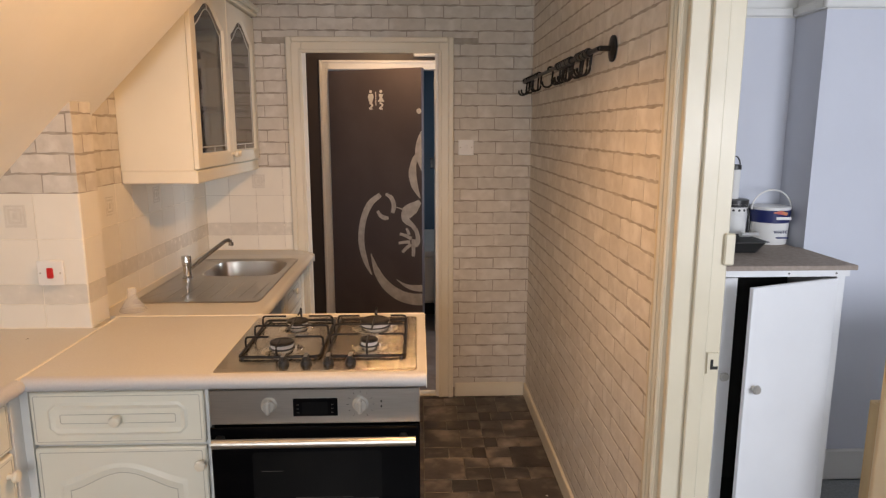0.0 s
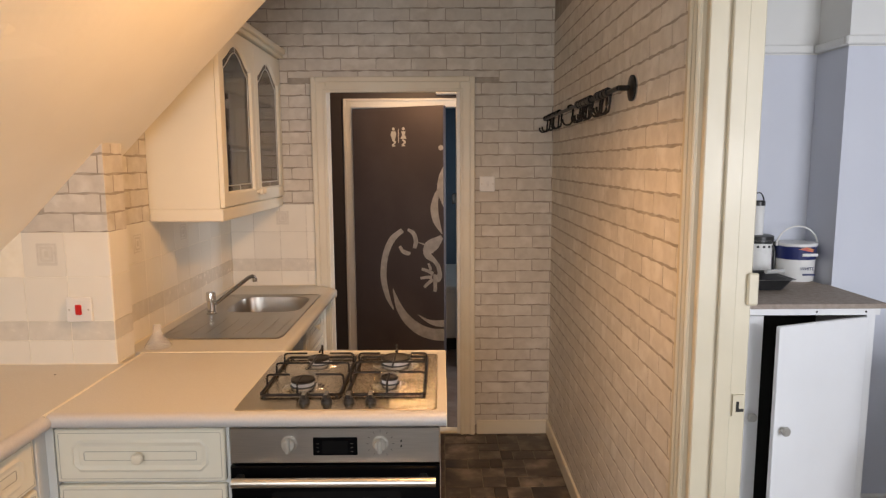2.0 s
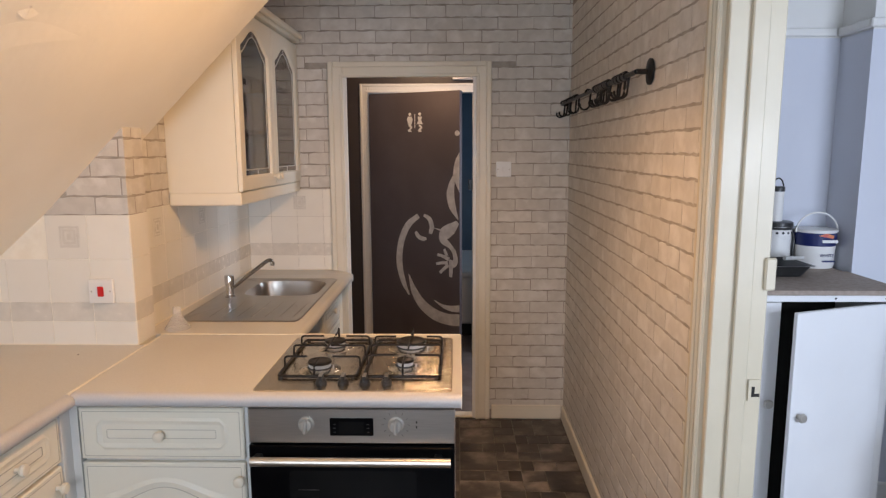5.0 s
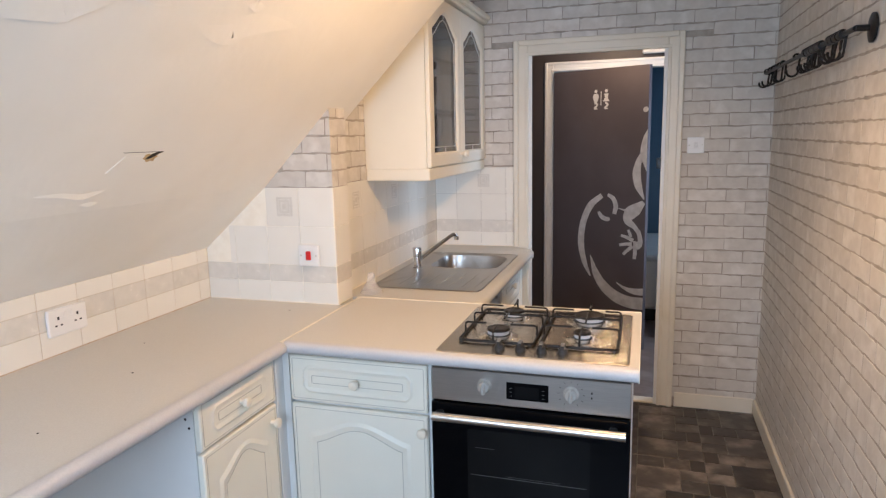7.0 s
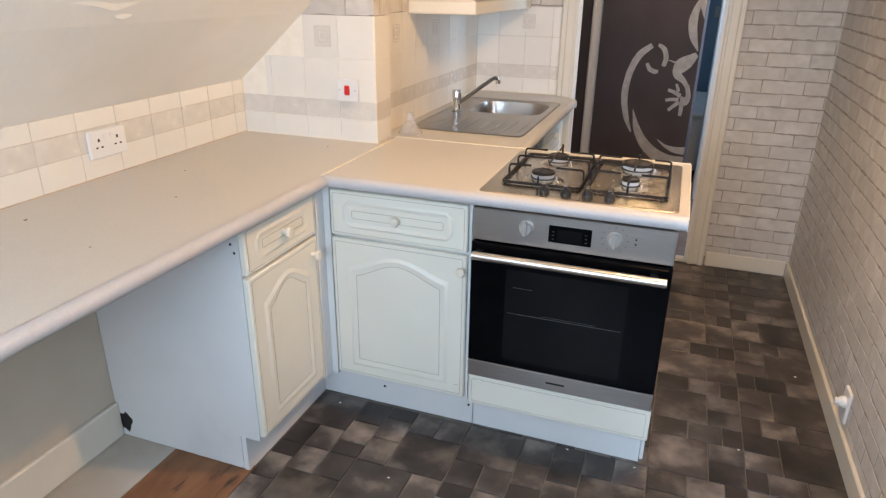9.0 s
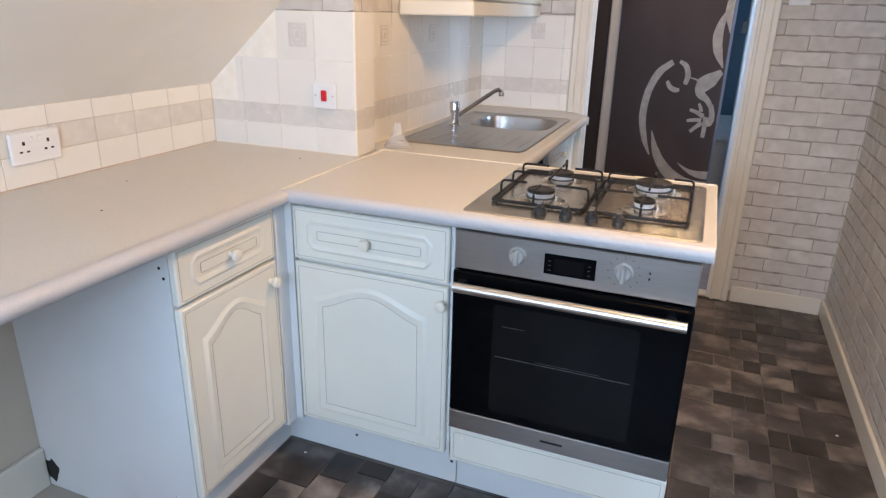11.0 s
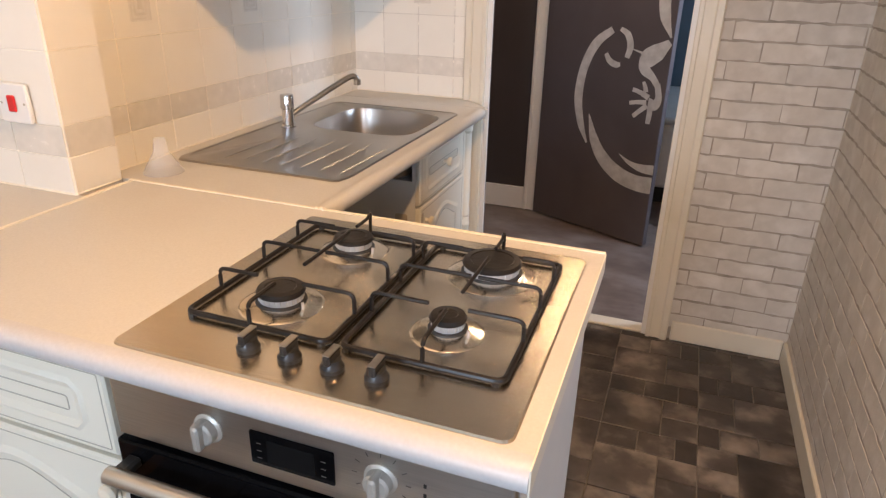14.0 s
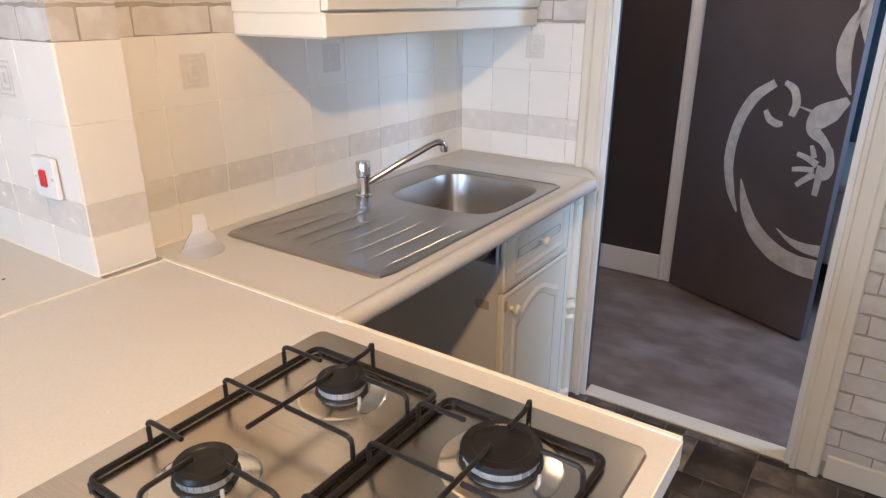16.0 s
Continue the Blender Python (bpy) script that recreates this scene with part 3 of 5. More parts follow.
def strip_loop(poly, inner, w0, w1, m, w2=None):
    """A thin raised line between two outlines of as many points; w2: its height at the inner one."""
    bm = bmesh.new()
    n = len(poly)
    w2 = w1 if w2 is None else w2
    lo = [bm.verts.new((*p, w0)) for p in poly]
    lh = [bm.verts.new((*p, w1)) for p in poly]
    ih = [bm.verts.new((*p, w2)) for p in inner]
    il = [bm.verts.new((*p, w0)) for p in inner]
    for a, b in ((lo, lh), (lh, ih), (ih, il)):
        for i in range(n):
            bm.faces.new((a[i], a[(i + 1) % n], b[(i + 1) % n], b[i]))
    bmesh.ops.transform(bm, matrix=m, verts=bm.verts)
    return bm


def arch_poly(u0, u1, v0, v1, rise, n=24):
    """A panel outline whose top swells into a soft arch of that rise."""
    top = []
    for i in range(n + 1):
        t = i / n
        s = math.sin(math.pi * t)
        top.append((u1 + (u0 - u1) * t, v1 - rise + rise * (0.45 * s + 0.55 * s * s)))
    return [(u0, v0), (u1, v0)] + top


def cupboard_front(parent, m, w, h, knob_u, knob_v, rise=0.055):
    """A cupboard door: slab, sunk field, raised arched panel, grey pin lines, knob."""
    d = part("door", prism(bmesh.new(), rounded(0, w, 0, h, 0.004, 2), -0.018, 0, bev=0.004), M_UNIT, parent, m=m)
    field = lambda k: arch_poly(0.060 + k, w - 0.060 - k, 0.042 + k, h - 0.046 - k, rise)
    part("panel_rim", strip_loop(field(0), field(0.012), -0.001, 0.0, m, 0.0050), M_UNIT, d)
    part("panel_slope", strip_loop(field(0.012), field(0.030), -0.001, 0.0050, m, 0.0012), M_UNIT, d)
    part("panel", prism(bmesh.new(), field(0.030), -0.001, 0.0014), M_UNIT, d, m=m)
    part("pinstripe", strip_loop(field(0.0285), field(0.0302), 0.0, 0.0022, m), M_PIN, d)
    part("edge_pinstripe", strip_loop(rounded(0.012, w - 0.012, 0.012, h - 0.012, 0.004, 2), rounded(0.0135, w - 0.0135, 0.0135, h - 0.0135, 0.0025, 2), -0.001, 0.0008, m), M_PIN, d)
    knob(d, m, knob_u, knob_v)
    return d


def drawer_front(parent, m, w, h, with_knob=True):
    d = part("drawer", prism(bmesh.new(), rounded(0, w, 0, h, 0.004, 2), -0.018, 0, bev=0.004), M_UNIT, parent, m=m)
    part("edge_pinstripe", strip_loop(rounded(0.010, w - 0.010, 0.010, h - 0.010, 0.004, 2), rounded(0.0115, w - 0.0115, 0.0115, h - 0.0115, 0.0025, 2), -0.001, 0.0008, m), M_PIN, d)
    c = h / 2
    ring = lambda k: rounded(0.046 + k, w - 0.046 - k, 0.030 + k, h - 0.030 - k, 0.0235 - k, 1)
    part("panel_rim", strip_loop(ring(0), ring(0.008), -0.001, 0.0, m, 0.0040), M_UNIT, d)
    part("panel_slope", strip_loop(ring(0.008), ring(0.020), -0.001, 0.0040, m, 0.0003), M_UNIT, d)
    part("pinstripe", strip_loop(rounded(0.080, w - 0.080, c - 0.014, c + 0.014, 0.005, 2), rounded(0.0816, w - 0.0816, c - 0.0124, c + 0.0124, 0.0034, 2), -0.001, 0.0012, m), M_PIN, d)
    if with_knob:
        knob(d, m, w / 2, c)
    return d


SOUTH = lambda x, z: axes((x, 1.667, z), (1, 0, 0))
unit = thing("base_unit", (-0.86, 1.95, 0), "cream base unit with drawer and arched door beside the oven", "cabinet", "kitchen base units")
part("body", boxes((-1.10, -0.612, 1.686, 2.235, 0.135, 0.855)), M_CARCASS, unit)
drawer_front(unit, SOUTH(-1.103, 0.690), 0.482, 0.158)
front = cupboard_front(unit, SOUTH(-1.103, 0.150), 0.482, 0.530, 0.468, 0.481)
part("hinge_cap", lathe(bmesh.new(), [(0.011, 0), (0.010, 0.0025)], SOUTH(-0.645, 0.190), 12), M_UNIT, front)
part("filler", prism(bmesh.new(), [(-1.152, 1.622), (-1.129, 1.622), (-1.129, 1.668), (-1.106, 1.668), (-1.106, 1.70), (-1.152, 1.70)], 0.135, 0.857), M_CARCASS, unit, "white corner post")

EASTF = lambda x, y, z: axes((x, y, z), (0, 1, 0))
side = thing("base_unit", (-1.45, 1.45, 0), "cream corner base unit with a battered white end panel", "cabinet", "kitchen base units")
part("body", boxes((-1.73, -1.150, 1.253, 1.668, 0.135, 0.855)), M_CARCASS, side)
drawer_front(side, EASTF(-1.131, 1.240, 0.705), 0.378, 0.145)
cupboard_front(side, EASTF(-1.131, 1.240, 0.150), 0.378, 0.545, 0.345, 0.492)
endp = [(-1.733, 0.008), (-1.2235, 0.008), (-1.2235, 0.135), (-1.150, 0.135), (-1.150, 0.857), (-1.733, 0.857)]
YM = Matrix(((1, 0, 0, 0), (0, 0, 1, 0), (0, 1, 0, 0), (0, 0, 0, 1)))
panel = part("end_panel", prism(bmesh.new(), endp, 1.236, 1.252, m=YM), M_CARCASS, side, "bluish white end panel with a ragged hole", smooth=False)
ragged = [(0.028 * math.cos(a) * (1 + 0.25 * math.sin(3 * a)), 0.036 * math.sin(a) * (1 + 0.2 * math.cos(5 * a))) for a in (2 * math.pi * k / 14 for k in range(14))]
part("hole", prism(bmesh.new(), ragged, 0, 0.0015, m=axes((-1.70, 1.236, 0.066), (1, 0, 0))), M_DARK, panel, "dark ragged pipe hole")
for k, (x, z) in enumerate(((-1.175, 0.80), (-1.165, 0.775), (-1.60, 0.83))):
    part("screw_hole", lathe(bmesh.new(), [(0.004, 0), (0.004, 0.001)], axes((x, 1.236, z), (1, 0, 0)), 8), M_DARK, panel)

plinth = single("plinth", boxes((-1.205, -0.605, 1.735, 1.752, 0, 0.148), (-1.222, -1.205, 1.237, 1.752, 0, 0.148)), M_CARCASS, "pale blue-white plinth board below the units", "plinth", loc=(-0.9, 1.74, 0))
for x in (-0.95, -0.62):
    part("screw", lathe(bmesh.new(), [(0.005, 0), (0.003, 0.002)], axes((x, 1.735, 0.075), (1, 0, 0)), 8), M_DARK, plinth)
single("plinth", boxes((-0.602, -0.022, 1.735, 1.752, 0, 0.140)), M_CARCASS, "pale plinth board below the oven", "plinth", loc=(-0.3, 1.74, 0))

house = thing("oven_housing", (-0.3, 1.95, 0), "cream oven housing with a blank front below the oven", "cabinet", "kitchen base units")
part("side_panel", prism(bmesh.new(), [(1.702, 0.137), (1.752, 0.137), (1.752, 0.0), (2.238, 0.0), (2.238, 0.858), (1.702, 0.858)], -0.020, -0.009, m=Matrix(((0, 0, 1, 0), (1, 0, 0, 0), (0, 1, 0, 0), (0, 0, 0, 1)))), M_CARCASS, house, "white side panel", smooth=False)
part("side_panel", boxes((-0.6105, -0.6065, 1.690, 2.238, 0.14, 0.858)), M_CARCASS, house, "white side panel")
part("shelf", boxes((-0.606, -0.021, 1.70, 2.235, 0.235, 0.252)), M_CARCASS, house)
blank = part("blank_front", prism(bmesh.new(), rounded(0, 0.598, 0, 0.112, 0.004, 2), -0.018, 0, bev=0.004, m=SOUTH(-0.604, 0.137)), M_UNIT, house)
part("edge_pinstripe", strip_loop(rounded(0.012, 0.586, 0.012, 0.100, 0.004, 2), rounded(0.0135, 0.5845, 0.0135, 0.0985, 0.0025, 2), -0.001, 0.0008, SOUTH(-0.604, 0.137)), M_PIN, blank)
part("filler_cap", lathe(bmesh.new(), [(0.012, 0), (0.011, 0.003)], SOUTH(-0.565, 0.222), 12), M_UNIT, blank)


# ---- oven ----
oven = thing("oven", (-0.306, 1.95, 0.252), "built-in oven with black glass door and steel front", "oven")
part("cavity", boxes((-0.600, -0.022, 1.69, 2.20, 0.256, 0.845)), M_DARK, oven)
O = SOUTH(-0.604, 0.0)
ctrl = part("control_panel", prism(bmesh.new(), rounded(0, 0.596, 0.745, 0.851, 0.003, 2), -0.02, 0.004, bev=0.003), M_OVENSTEEL, oven, "brushed steel control panel", m=O)
disp = part("display", prism(bmesh.new(), rounded(0.236, 0.362, 0.770, 0.823, 0.002, 2), 0.003, 0.0062), M_BLACKGLASS, ctrl, "black display window", m=O)
part("display_screen", prism(bmesh.new(), rounded(0.262, 0.334, 0.775, 0.813, 0.002, 2), 0.006, 0.0068), M_OVENWIN, disp, m=O)
for k in range(3):
    part("touch_mark", boxes((0.246, 0.253, 0.780 + 0.012 * k, 0.7812 + 0.012 * k, 0.006, 0.0066)), M_RACK, disp, m=O)
    part("touch_mark", boxes((0.343, 0.350, 0.780 + 0.012 * k, 0.7812 + 0.012 * k, 0.006, 0.0066)), M_RACK, disp, m=O)


def dial(u, v):
    d = part("dial", lathe(bmesh.new(), [(0.023, 0.003), (0.023, 0.006), (0.019, 0.009), (0.018, 0.020), (0.015, 0.023)], O @ Matrix.Translation((u, v, 0)), 24), M_DIAL, ctrl, "silver dial")
    part("grip", prism(bmesh.new(), rounded(-0.006, 0.006, -0.020, 0.020, 0.005, 3), 0.01, 0.034, bev=0.003), M_DIAL, d, m=O @ Matrix.Translation((u, v, 0)))
    return d


dial(0.168, 0.804)
dial(0.427, 0.803)
for k in range(11):
    a = radians(-60 + 30 * k)
    c, s = 0.427 + 0.037 * math.cos(a), 0.803 + 0.037 * math.sin(a)
    part("dial_mark", boxes((-0.0035, 0.0035, -0.0006, 0.0006, 0.0035, 0.0044)), M_RACK, ctrl, m=O @ Matrix.Translation((c, s, 0)) @ Matrix.Rotation(a, 4, "Z"))
for dv in (0.011, -0.004):
    part("panel_mark", boxes((0.484, 0.488, 0.797 + dv, 0.803 + dv, 0.0035, 0.0046)), M_DARK, ctrl, m=O)
odoor = part("oven_door", prism(bmesh.new(), rounded(0, 0.596, 0.319, 0.741, 0.003, 2), -0.02, 0.012, bev=0.003), M_BLACKGLASS, oven, "black glass door", m=O)
win_o = part("door_window", prism(bmesh.new(), rounded(0.115, 0.485, 0.345, 0.665, 0.012, 4), 0.011, 0.0126), M_OVENWIN, odoor, m=O)
part("rack_line", boxes((0.125, 0.475, 0.514, 0.5158, 0.012, 0.0131), (0.235, 0.40, 0.5205, 0.5215, 0.012, 0.0130), (0.14, 0.20, 0.605, 0.606, 0.012, 0.0131)), M_RACK, win_o, "faint oven rack", m=O)
part("door_trim", prism(bmesh.new(), rounded(0, 0.596, 0.258, 0.317, 0.002, 2), -0.02, 0.012, bev=0.002), M_OVENSTEEL, odoor, "steel lower trim", m=O)
part("maker_mark", boxes((0.265, 0.325, 0.284, 0.290, 0.011, 0.0127)), M_DARK, odoor, m=O)
hnd = part("handle", tube(bmesh.new(), [(0.016, 0.710, 0.050), (0.15, 0.710, 0.050), (0.45, 0.710, 0.050), (0.584, 0.710, 0.050)], 0.0132, 18), M_HANDLE, odoor, "steel bar handle", m=O)
for u in (0.03, 0.548):
    part("handle_post", boxes((u - 0.012, u + 0.012, 0.701, 0.719, 0.01, 0.050), bev=0.004), M_KNOBBLACK, hnd, m=O)


# ---- worktops ----
def nose(depth, h=0.040, r=0.018, n=6):
    """A worktop section: (out, up) with a rolled front edge at out = 0."""
    pts = [(-depth, -h), (-r, -h)]
    for i in range(n + 1):
        a = radians(-90 + 180 * i / n)
        pts.append((-0.020 + 0.020 * math.cos(a), -0.020 + 0.020 * math.sin(a)))
    return pts + [(-depth, 0)]


def nosing(pts, a, b, m):
    return prism(bmesh.new(), pts, a, b, m=m)


left = thing("worktop", (-1.42, 0.4, TOP - 0.04), "long pale speckled laminate worktop under the sloped ceiling", "worktop", "worktops")
# section (out, up) -> x, z; run along y
RUNY = lambda x: Matrix(((1, 0, 0, x), (0, 0, 1, 0), (0, 1, 0, TOP), (0, 0, 0, 1)))
RUNX = lambda y: Matrix(((0, 0, 1, 0), (-1, 0, 0, y), (0, 1, 0, TOP), (0, 0, 0, 1)))
part("slab", prism(bmesh.new(), [(-1.734, -1.34), (-1.114, -1.34), (-1.114, 1.632), (-1.1092, 1.632), (-1.1092, 2.117), (-1.734, 2.117)], TOP - 0.04, TOP), M_LAMINATE, left, smooth=False)
part("edging", nosing(nose(0.030), -1.34, 1.632, RUNY(-1.086)), M_NOSE, left, "rolled grey-white front edge")
for x, y, r in ((-1.38, 1.28, 0.004), (-1.55, 1.52, 0.003), (-1.29, 2.0, 0.004), (-1.60, 0.98, 0.005), (-1.30, 0.9, 0.003)):
    part("nick", lathe(bmesh.new(), [(r, 0), (r * 0.7, 0.0006)], Matrix.Translation((x, y, TOP)), 8), M_DARK, left)

mid = thing("worktop", (-0.55, 1.94, TOP - 0.04), "pale speckled laminate worktop holding the hob", "worktop", "worktops")
part("slab", boxes((-1.106, 0.0105, 1.662, 2.252, TOP - 0.04, TOP)), M_LAMINATE, mid)
part("edging", nosing(nose(0.030), -1.106, 0.0105, RUNX(1.632)), M_NOSE, mid, "rolled grey-white front edge")
part("end_strip", boxes((0.0105, 0.0125, 1.638, 2.252, TOP - 0.039, TOP - 0.001)), M_UNIT, mid, "cream end strip")
part("joint_strip", boxes((-1.113, -1.104, 1.632, 2.25, TOP - 0.01, TOP + 0.0022), (-1.12, 0.0105, 2.249, 2.258, TOP - 0.01, TOP + 0.0022), bev=0.001), M_SEAL, mid, "cream sealed joint")

far_top = thing("worktop", (-0.9, 2.9, TOP - 0.04), "pale speckled laminate worktop round the sink", "worktop", "worktops")
bm = bmesh.new()
loops = [[bm.verts.new((x, y, z)) for x, y in ((a, c), (b, c), (b, d), (a, d))] for a, b, c, d, z in ((-1.1985, -0.613, 2.256, 3.45, TOP - 0.04), (-1.1985, -0.613, 2.256, 3.45, TOP), (-1.05, -0.67, 2.905, 3.285, TOP), (-1.05, -0.67, 2.905, 3.285, TOP - 0.04))]
for a, b in zip(loops, loops[1:] + loops[:1]):
    for i in range(4):
        bm.faces.new((a[i], a[(i + 1) % 4], b[(i + 1) % 4], b[i]))
part("slab", bm, M_LAMINATE, far_top, smooth=False)
part("edging", nosing(nose(0.030), 2.256, 3.45, RUNY(-0.585)), M_LAMINATE, far_top)
corner = [(-1.1985, 3.45), (-0.585, 3.45), (-0.585, 3.47), (-0.705, 3.598), (-1.1985, 3.598)]
part("corner", prism(bmesh.new(), corner, TOP - 0.04, TOP, bev=0.006), M_LAMINATE, far_top)

# sealant and grime where worktops meet the tiles
part("sealant", tube(bmesh.new(), bent([(-1.1955, 2.262, TOP + 0.001), (-1.1955, 2.9, TOP + 0.001), (-1.1955, 3.595, TOP + 0.001), (-0.9, 3.596, TOP + 0.001), (-0.722, 3.596, TOP + 0.001)], 0.006), 0.0034, 6), M_SEAL, far_top, "cream sealant bead")
part("sealant", tube(bmesh.new(), [(-1.7325, -1.3, TOP + 0.0005), (-1.7325, 0.4, TOP + 0.0005), (-1.7325, 2.112, TOP + 0.0005)], 0.0028, 6), M_GRIME, left, "dirty brown sealant line")
part("sealant", tube(bmesh.new(), bent([(-1.73, 2.1155, TOP + 0.0005), (-1.4, 2.1155, TOP + 0.0005), (-1.1375, 2.1155, TOP + 0.0005), (-1.1375, 2.245, TOP + 0.0005)], 0.005), 0.0028, 6), M_SEAL, left, "cream sealant bead")
blob = bmesh.new()
for k, (x, y, r) in enumerate(((-0.595, 2.254, 0.008), (-0.607, 2.252, 0.006), (-0.586, 2.250, 0.006))):
    lathe(blob, [(r, 0), (r * 0.9, 0.003), (r * 0.3, 0.005)], Matrix.Translation((x, y, TOP + 0.0005)), 9)
part("sealant_blob", blob, M_SEAL, mid, "ragged end of sealant")

# ---- sink ----
sink = thing("sink", (-0.89, 2.87, TOP), "worn stainless steel inset sink with drainer", "sink")
sx0, sx1, sy0, sy1 = -1.145, -0.642, 2.43, 3.315
bx, by, bw, bd = -0.86, 3.095, 0.18, 0.182
bm = bmesh.new()
N = 240
bowl = []
outer = []
for i in range(N):
    a = 2 * math.pi * i / N
    c, s = math.cos(a), math.sin(a)
    k = (abs(c) ** 4.5 + abs(s) ** 4.5) ** (-1 / 4.5)
    bowl.append((c * k * bw, s * k * bd))
    t = min((sx1 - bx) / c if c > 1e-9 else 9, (sx0 - bx) / c if c < -1e-9 else 9, (sy1 - by) / s if s > 1e-9 else 9, (sy0 - by) / s if s < -1e-9 else 9)
    outer.append((c * t, s * t))
for i, (p, q) in enumerate(outer):
    # rounded outer corners
    ex = max(abs(p + bx - (sx0 + sx1) / 2) - (sx1 - sx0) / 2 + 0.03, 0)
    ey = max(abs(q + by - (sy0 + sy1) / 2) - (sy1 - sy0) / 2 + 0.03, 0)
    far = math.hypot(ex, ey)
    if ex and ey and far > 0.03:
        over = 1 - 0.03 / far
        outer[i] = (p - math.copysign(ex * over, p + bx - (sx0 + sx1) / 2), q - math.copysign(ey * over, q + by - (sy0 + sy1) / 2))
levels = [(outer, 1.0, 0.0005), (outer, 0.992, 0.0045), (outer, 0.965, 0.0048), (outer, 0.955, 0.0025), (bowl, 1.06, 0.0025), (bowl, 1.0, -0.002), (bowl, 0.965, -0.03), (bowl, 0.93, -0.12), (bowl, 0.86, -0.148), (bowl, 0.6, -0.155), (bowl, 0.13, -0.158), (bowl, 0.12, -0.163)]
rings = [[bm.verts.new((bx + k * p, by + k * q, TOP + z)) for p, q in loop] for loop, k, z in levels]
for r0, r1 in zip(rings, rings[1:]):
    for i in range(N):
        bm.faces.new((r0[i], r0[(i + 1) % N], r1[(i + 1) % N], r1[i]))
bm.faces.new(rings[-1])
part("basin", bm, M_SINK, sink)
part("waste", lathe(bmesh.new(), [(0.036, 0), (0.034, 0.003), (0.02, 0.0015)], Matrix.Translation((bx, by, TOP - 0.157)), 20), M_CHROME, sink)
for k in range(7):
    x, end = -1.03 + 0.058 * k, 2.82 + 0.012 * (k % 2)
    part("drainer_ridge", tube(bmesh.new(), [(x, 2.485, TOP - 0.004), (x, 2.52, TOP - 0.0022), (x + 0.004, 2.70, TOP - 0.0018), (x + 0.003 * (k - 3), end, TOP - 0.004)], 0.0062, 10), M_SINK, sink)

tap = thing("tap", (-1.083, 2.89, TOP), "chrome single-lever mixer tap with a long slanted spout", "tap")
tx, ty = -1.072, 2.876
part("tap_body", lathe(bmesh.new(), [(0.024, 0.002), (0.024, 0.007), (0.0185, 0.011), (0.0185, 0.060), (0.0212, 0.063), (0.022, 0.098), (0.020, 0.105), (0.005, 0.107)], pose(tx, ty, TOP, -3, -2), 24), M_CHROME, tap)
part("spout", tube(bmesh.new(), bent([(tx + 0.005, ty + 0.008, TOP + 0.040), (tx + 0.075, ty + 0.100, TOP + 0.100), (tx + 0.130, ty + 0.172, TOP + 0.145), (tx + 0.143, ty + 0.190, TOP + 0.148), (tx + 0.148, ty + 0.196, TOP + 0.132)], 0.02), 0.0095, 12), M_CHROME, tap)
part("spout_tip", lathe(bmesh.new(), [(0.0125, 0), (0.0125, 0.018)], Matrix.Translation((tx + 0.148, ty + 0.196, TOP + 0.118)), 14), M_CHROME, tap)

single("funnel", lathe(bmesh.new(), [(0.049, 0.0), (0.047, 0.005), (0.017, 0.054), (0.014, 0.085), (0.009, 0.086)], Matrix.Translation((-1.09, 2.335, TOP)), 24), M_CLEAR, "small translucent plastic funnel on the worktop", "funnel", loc=(-1.095, 2.335, TOP))

# ---- unit below the sink ----
su = thing("base_unit", (-0.93, 3.27, 0), "worn cream base unit with drawer and arched door under the sink", "cabinet", "kitchen base units")
part("body", boxes((-1.195, -0.678, 2.985, 3.555, 0.0, 0.736)), M_CARCASS, su, "white carcass with a patched pipe hole")
part("stile", boxes((-0.688, -0.672, 2.985, 3.003, 0.736, 0.858)), M_CARCASS, su)
part("patch", prism(bmesh.new(), rounded(-0.022, 0.022, -0.014, 0.014, 0.006, 3), 0, 0.0015, m=axes((-0.728, 2.985, 0.605), (1, 0, 0))), M_STONE, su)
drawer_front(su, EASTF(-0.659, 2.985, 0.654), 0.445, 0.198)
cupboard_front(su, EASTF(-0.659, 2.985, 0.090), 0.445, 0.556, 0.050, 0.500)
part("hinge", boxes((-0.6595, -0.655, 2.992, 3.004, 0.595, 0.625)), M_STONE, su)
pil = part("pilaster", boxes((-0.700, -0.672, 3.440, 3.572, 0.0, 0.858), bev=0.004), M_UNIT, su)
prof = [(0.010, 0.02), (0.015, 0.03), (0.015, 0.06), (0.010, 0.07), (0.010, 0.34), (0.014, 0.35), (0.014, 0.37), (0.009, 0.38), (0.015, 0.41), (0.009, 0.44), (0.014, 0.45), (0.014, 0.47), (0.010, 0.48), (0.010, 0.79), (0.015, 0.80), (0.015, 0.84)]
part("turned_post", lathe(bmesh.new(), [(1.7 * r, z) for r, z in prof], Matrix.Translation((-0.674, 3.500, 0)), 14), M_UNIT, pil, "carved half-round pilaster")

# ---- wall cabinet ----
wc = thing("wall_cabinet", (-1.05, 3.08, 1.36), "cream wall cabinet with two arched leaded glass doors", "cabinet")
cy0, cy1, cxf, cz0, cz1 = 2.575, 3.592, -0.908, 1.412, 2.165
for y in (cy0, cy1 - 0.018):
    part("side_panel", boxes((-1.198, cxf, y, y + 0.018, cz0, cz1)), M_UNIT, wc, smooth=False)
for z in (cz0, cz1 - 0.018):
    part("board", boxes((-1.198, cxf, cy0 + 0.018, cy1 - 0.018, z, z + 0.018)), M_UNIT, wc, smooth=False)
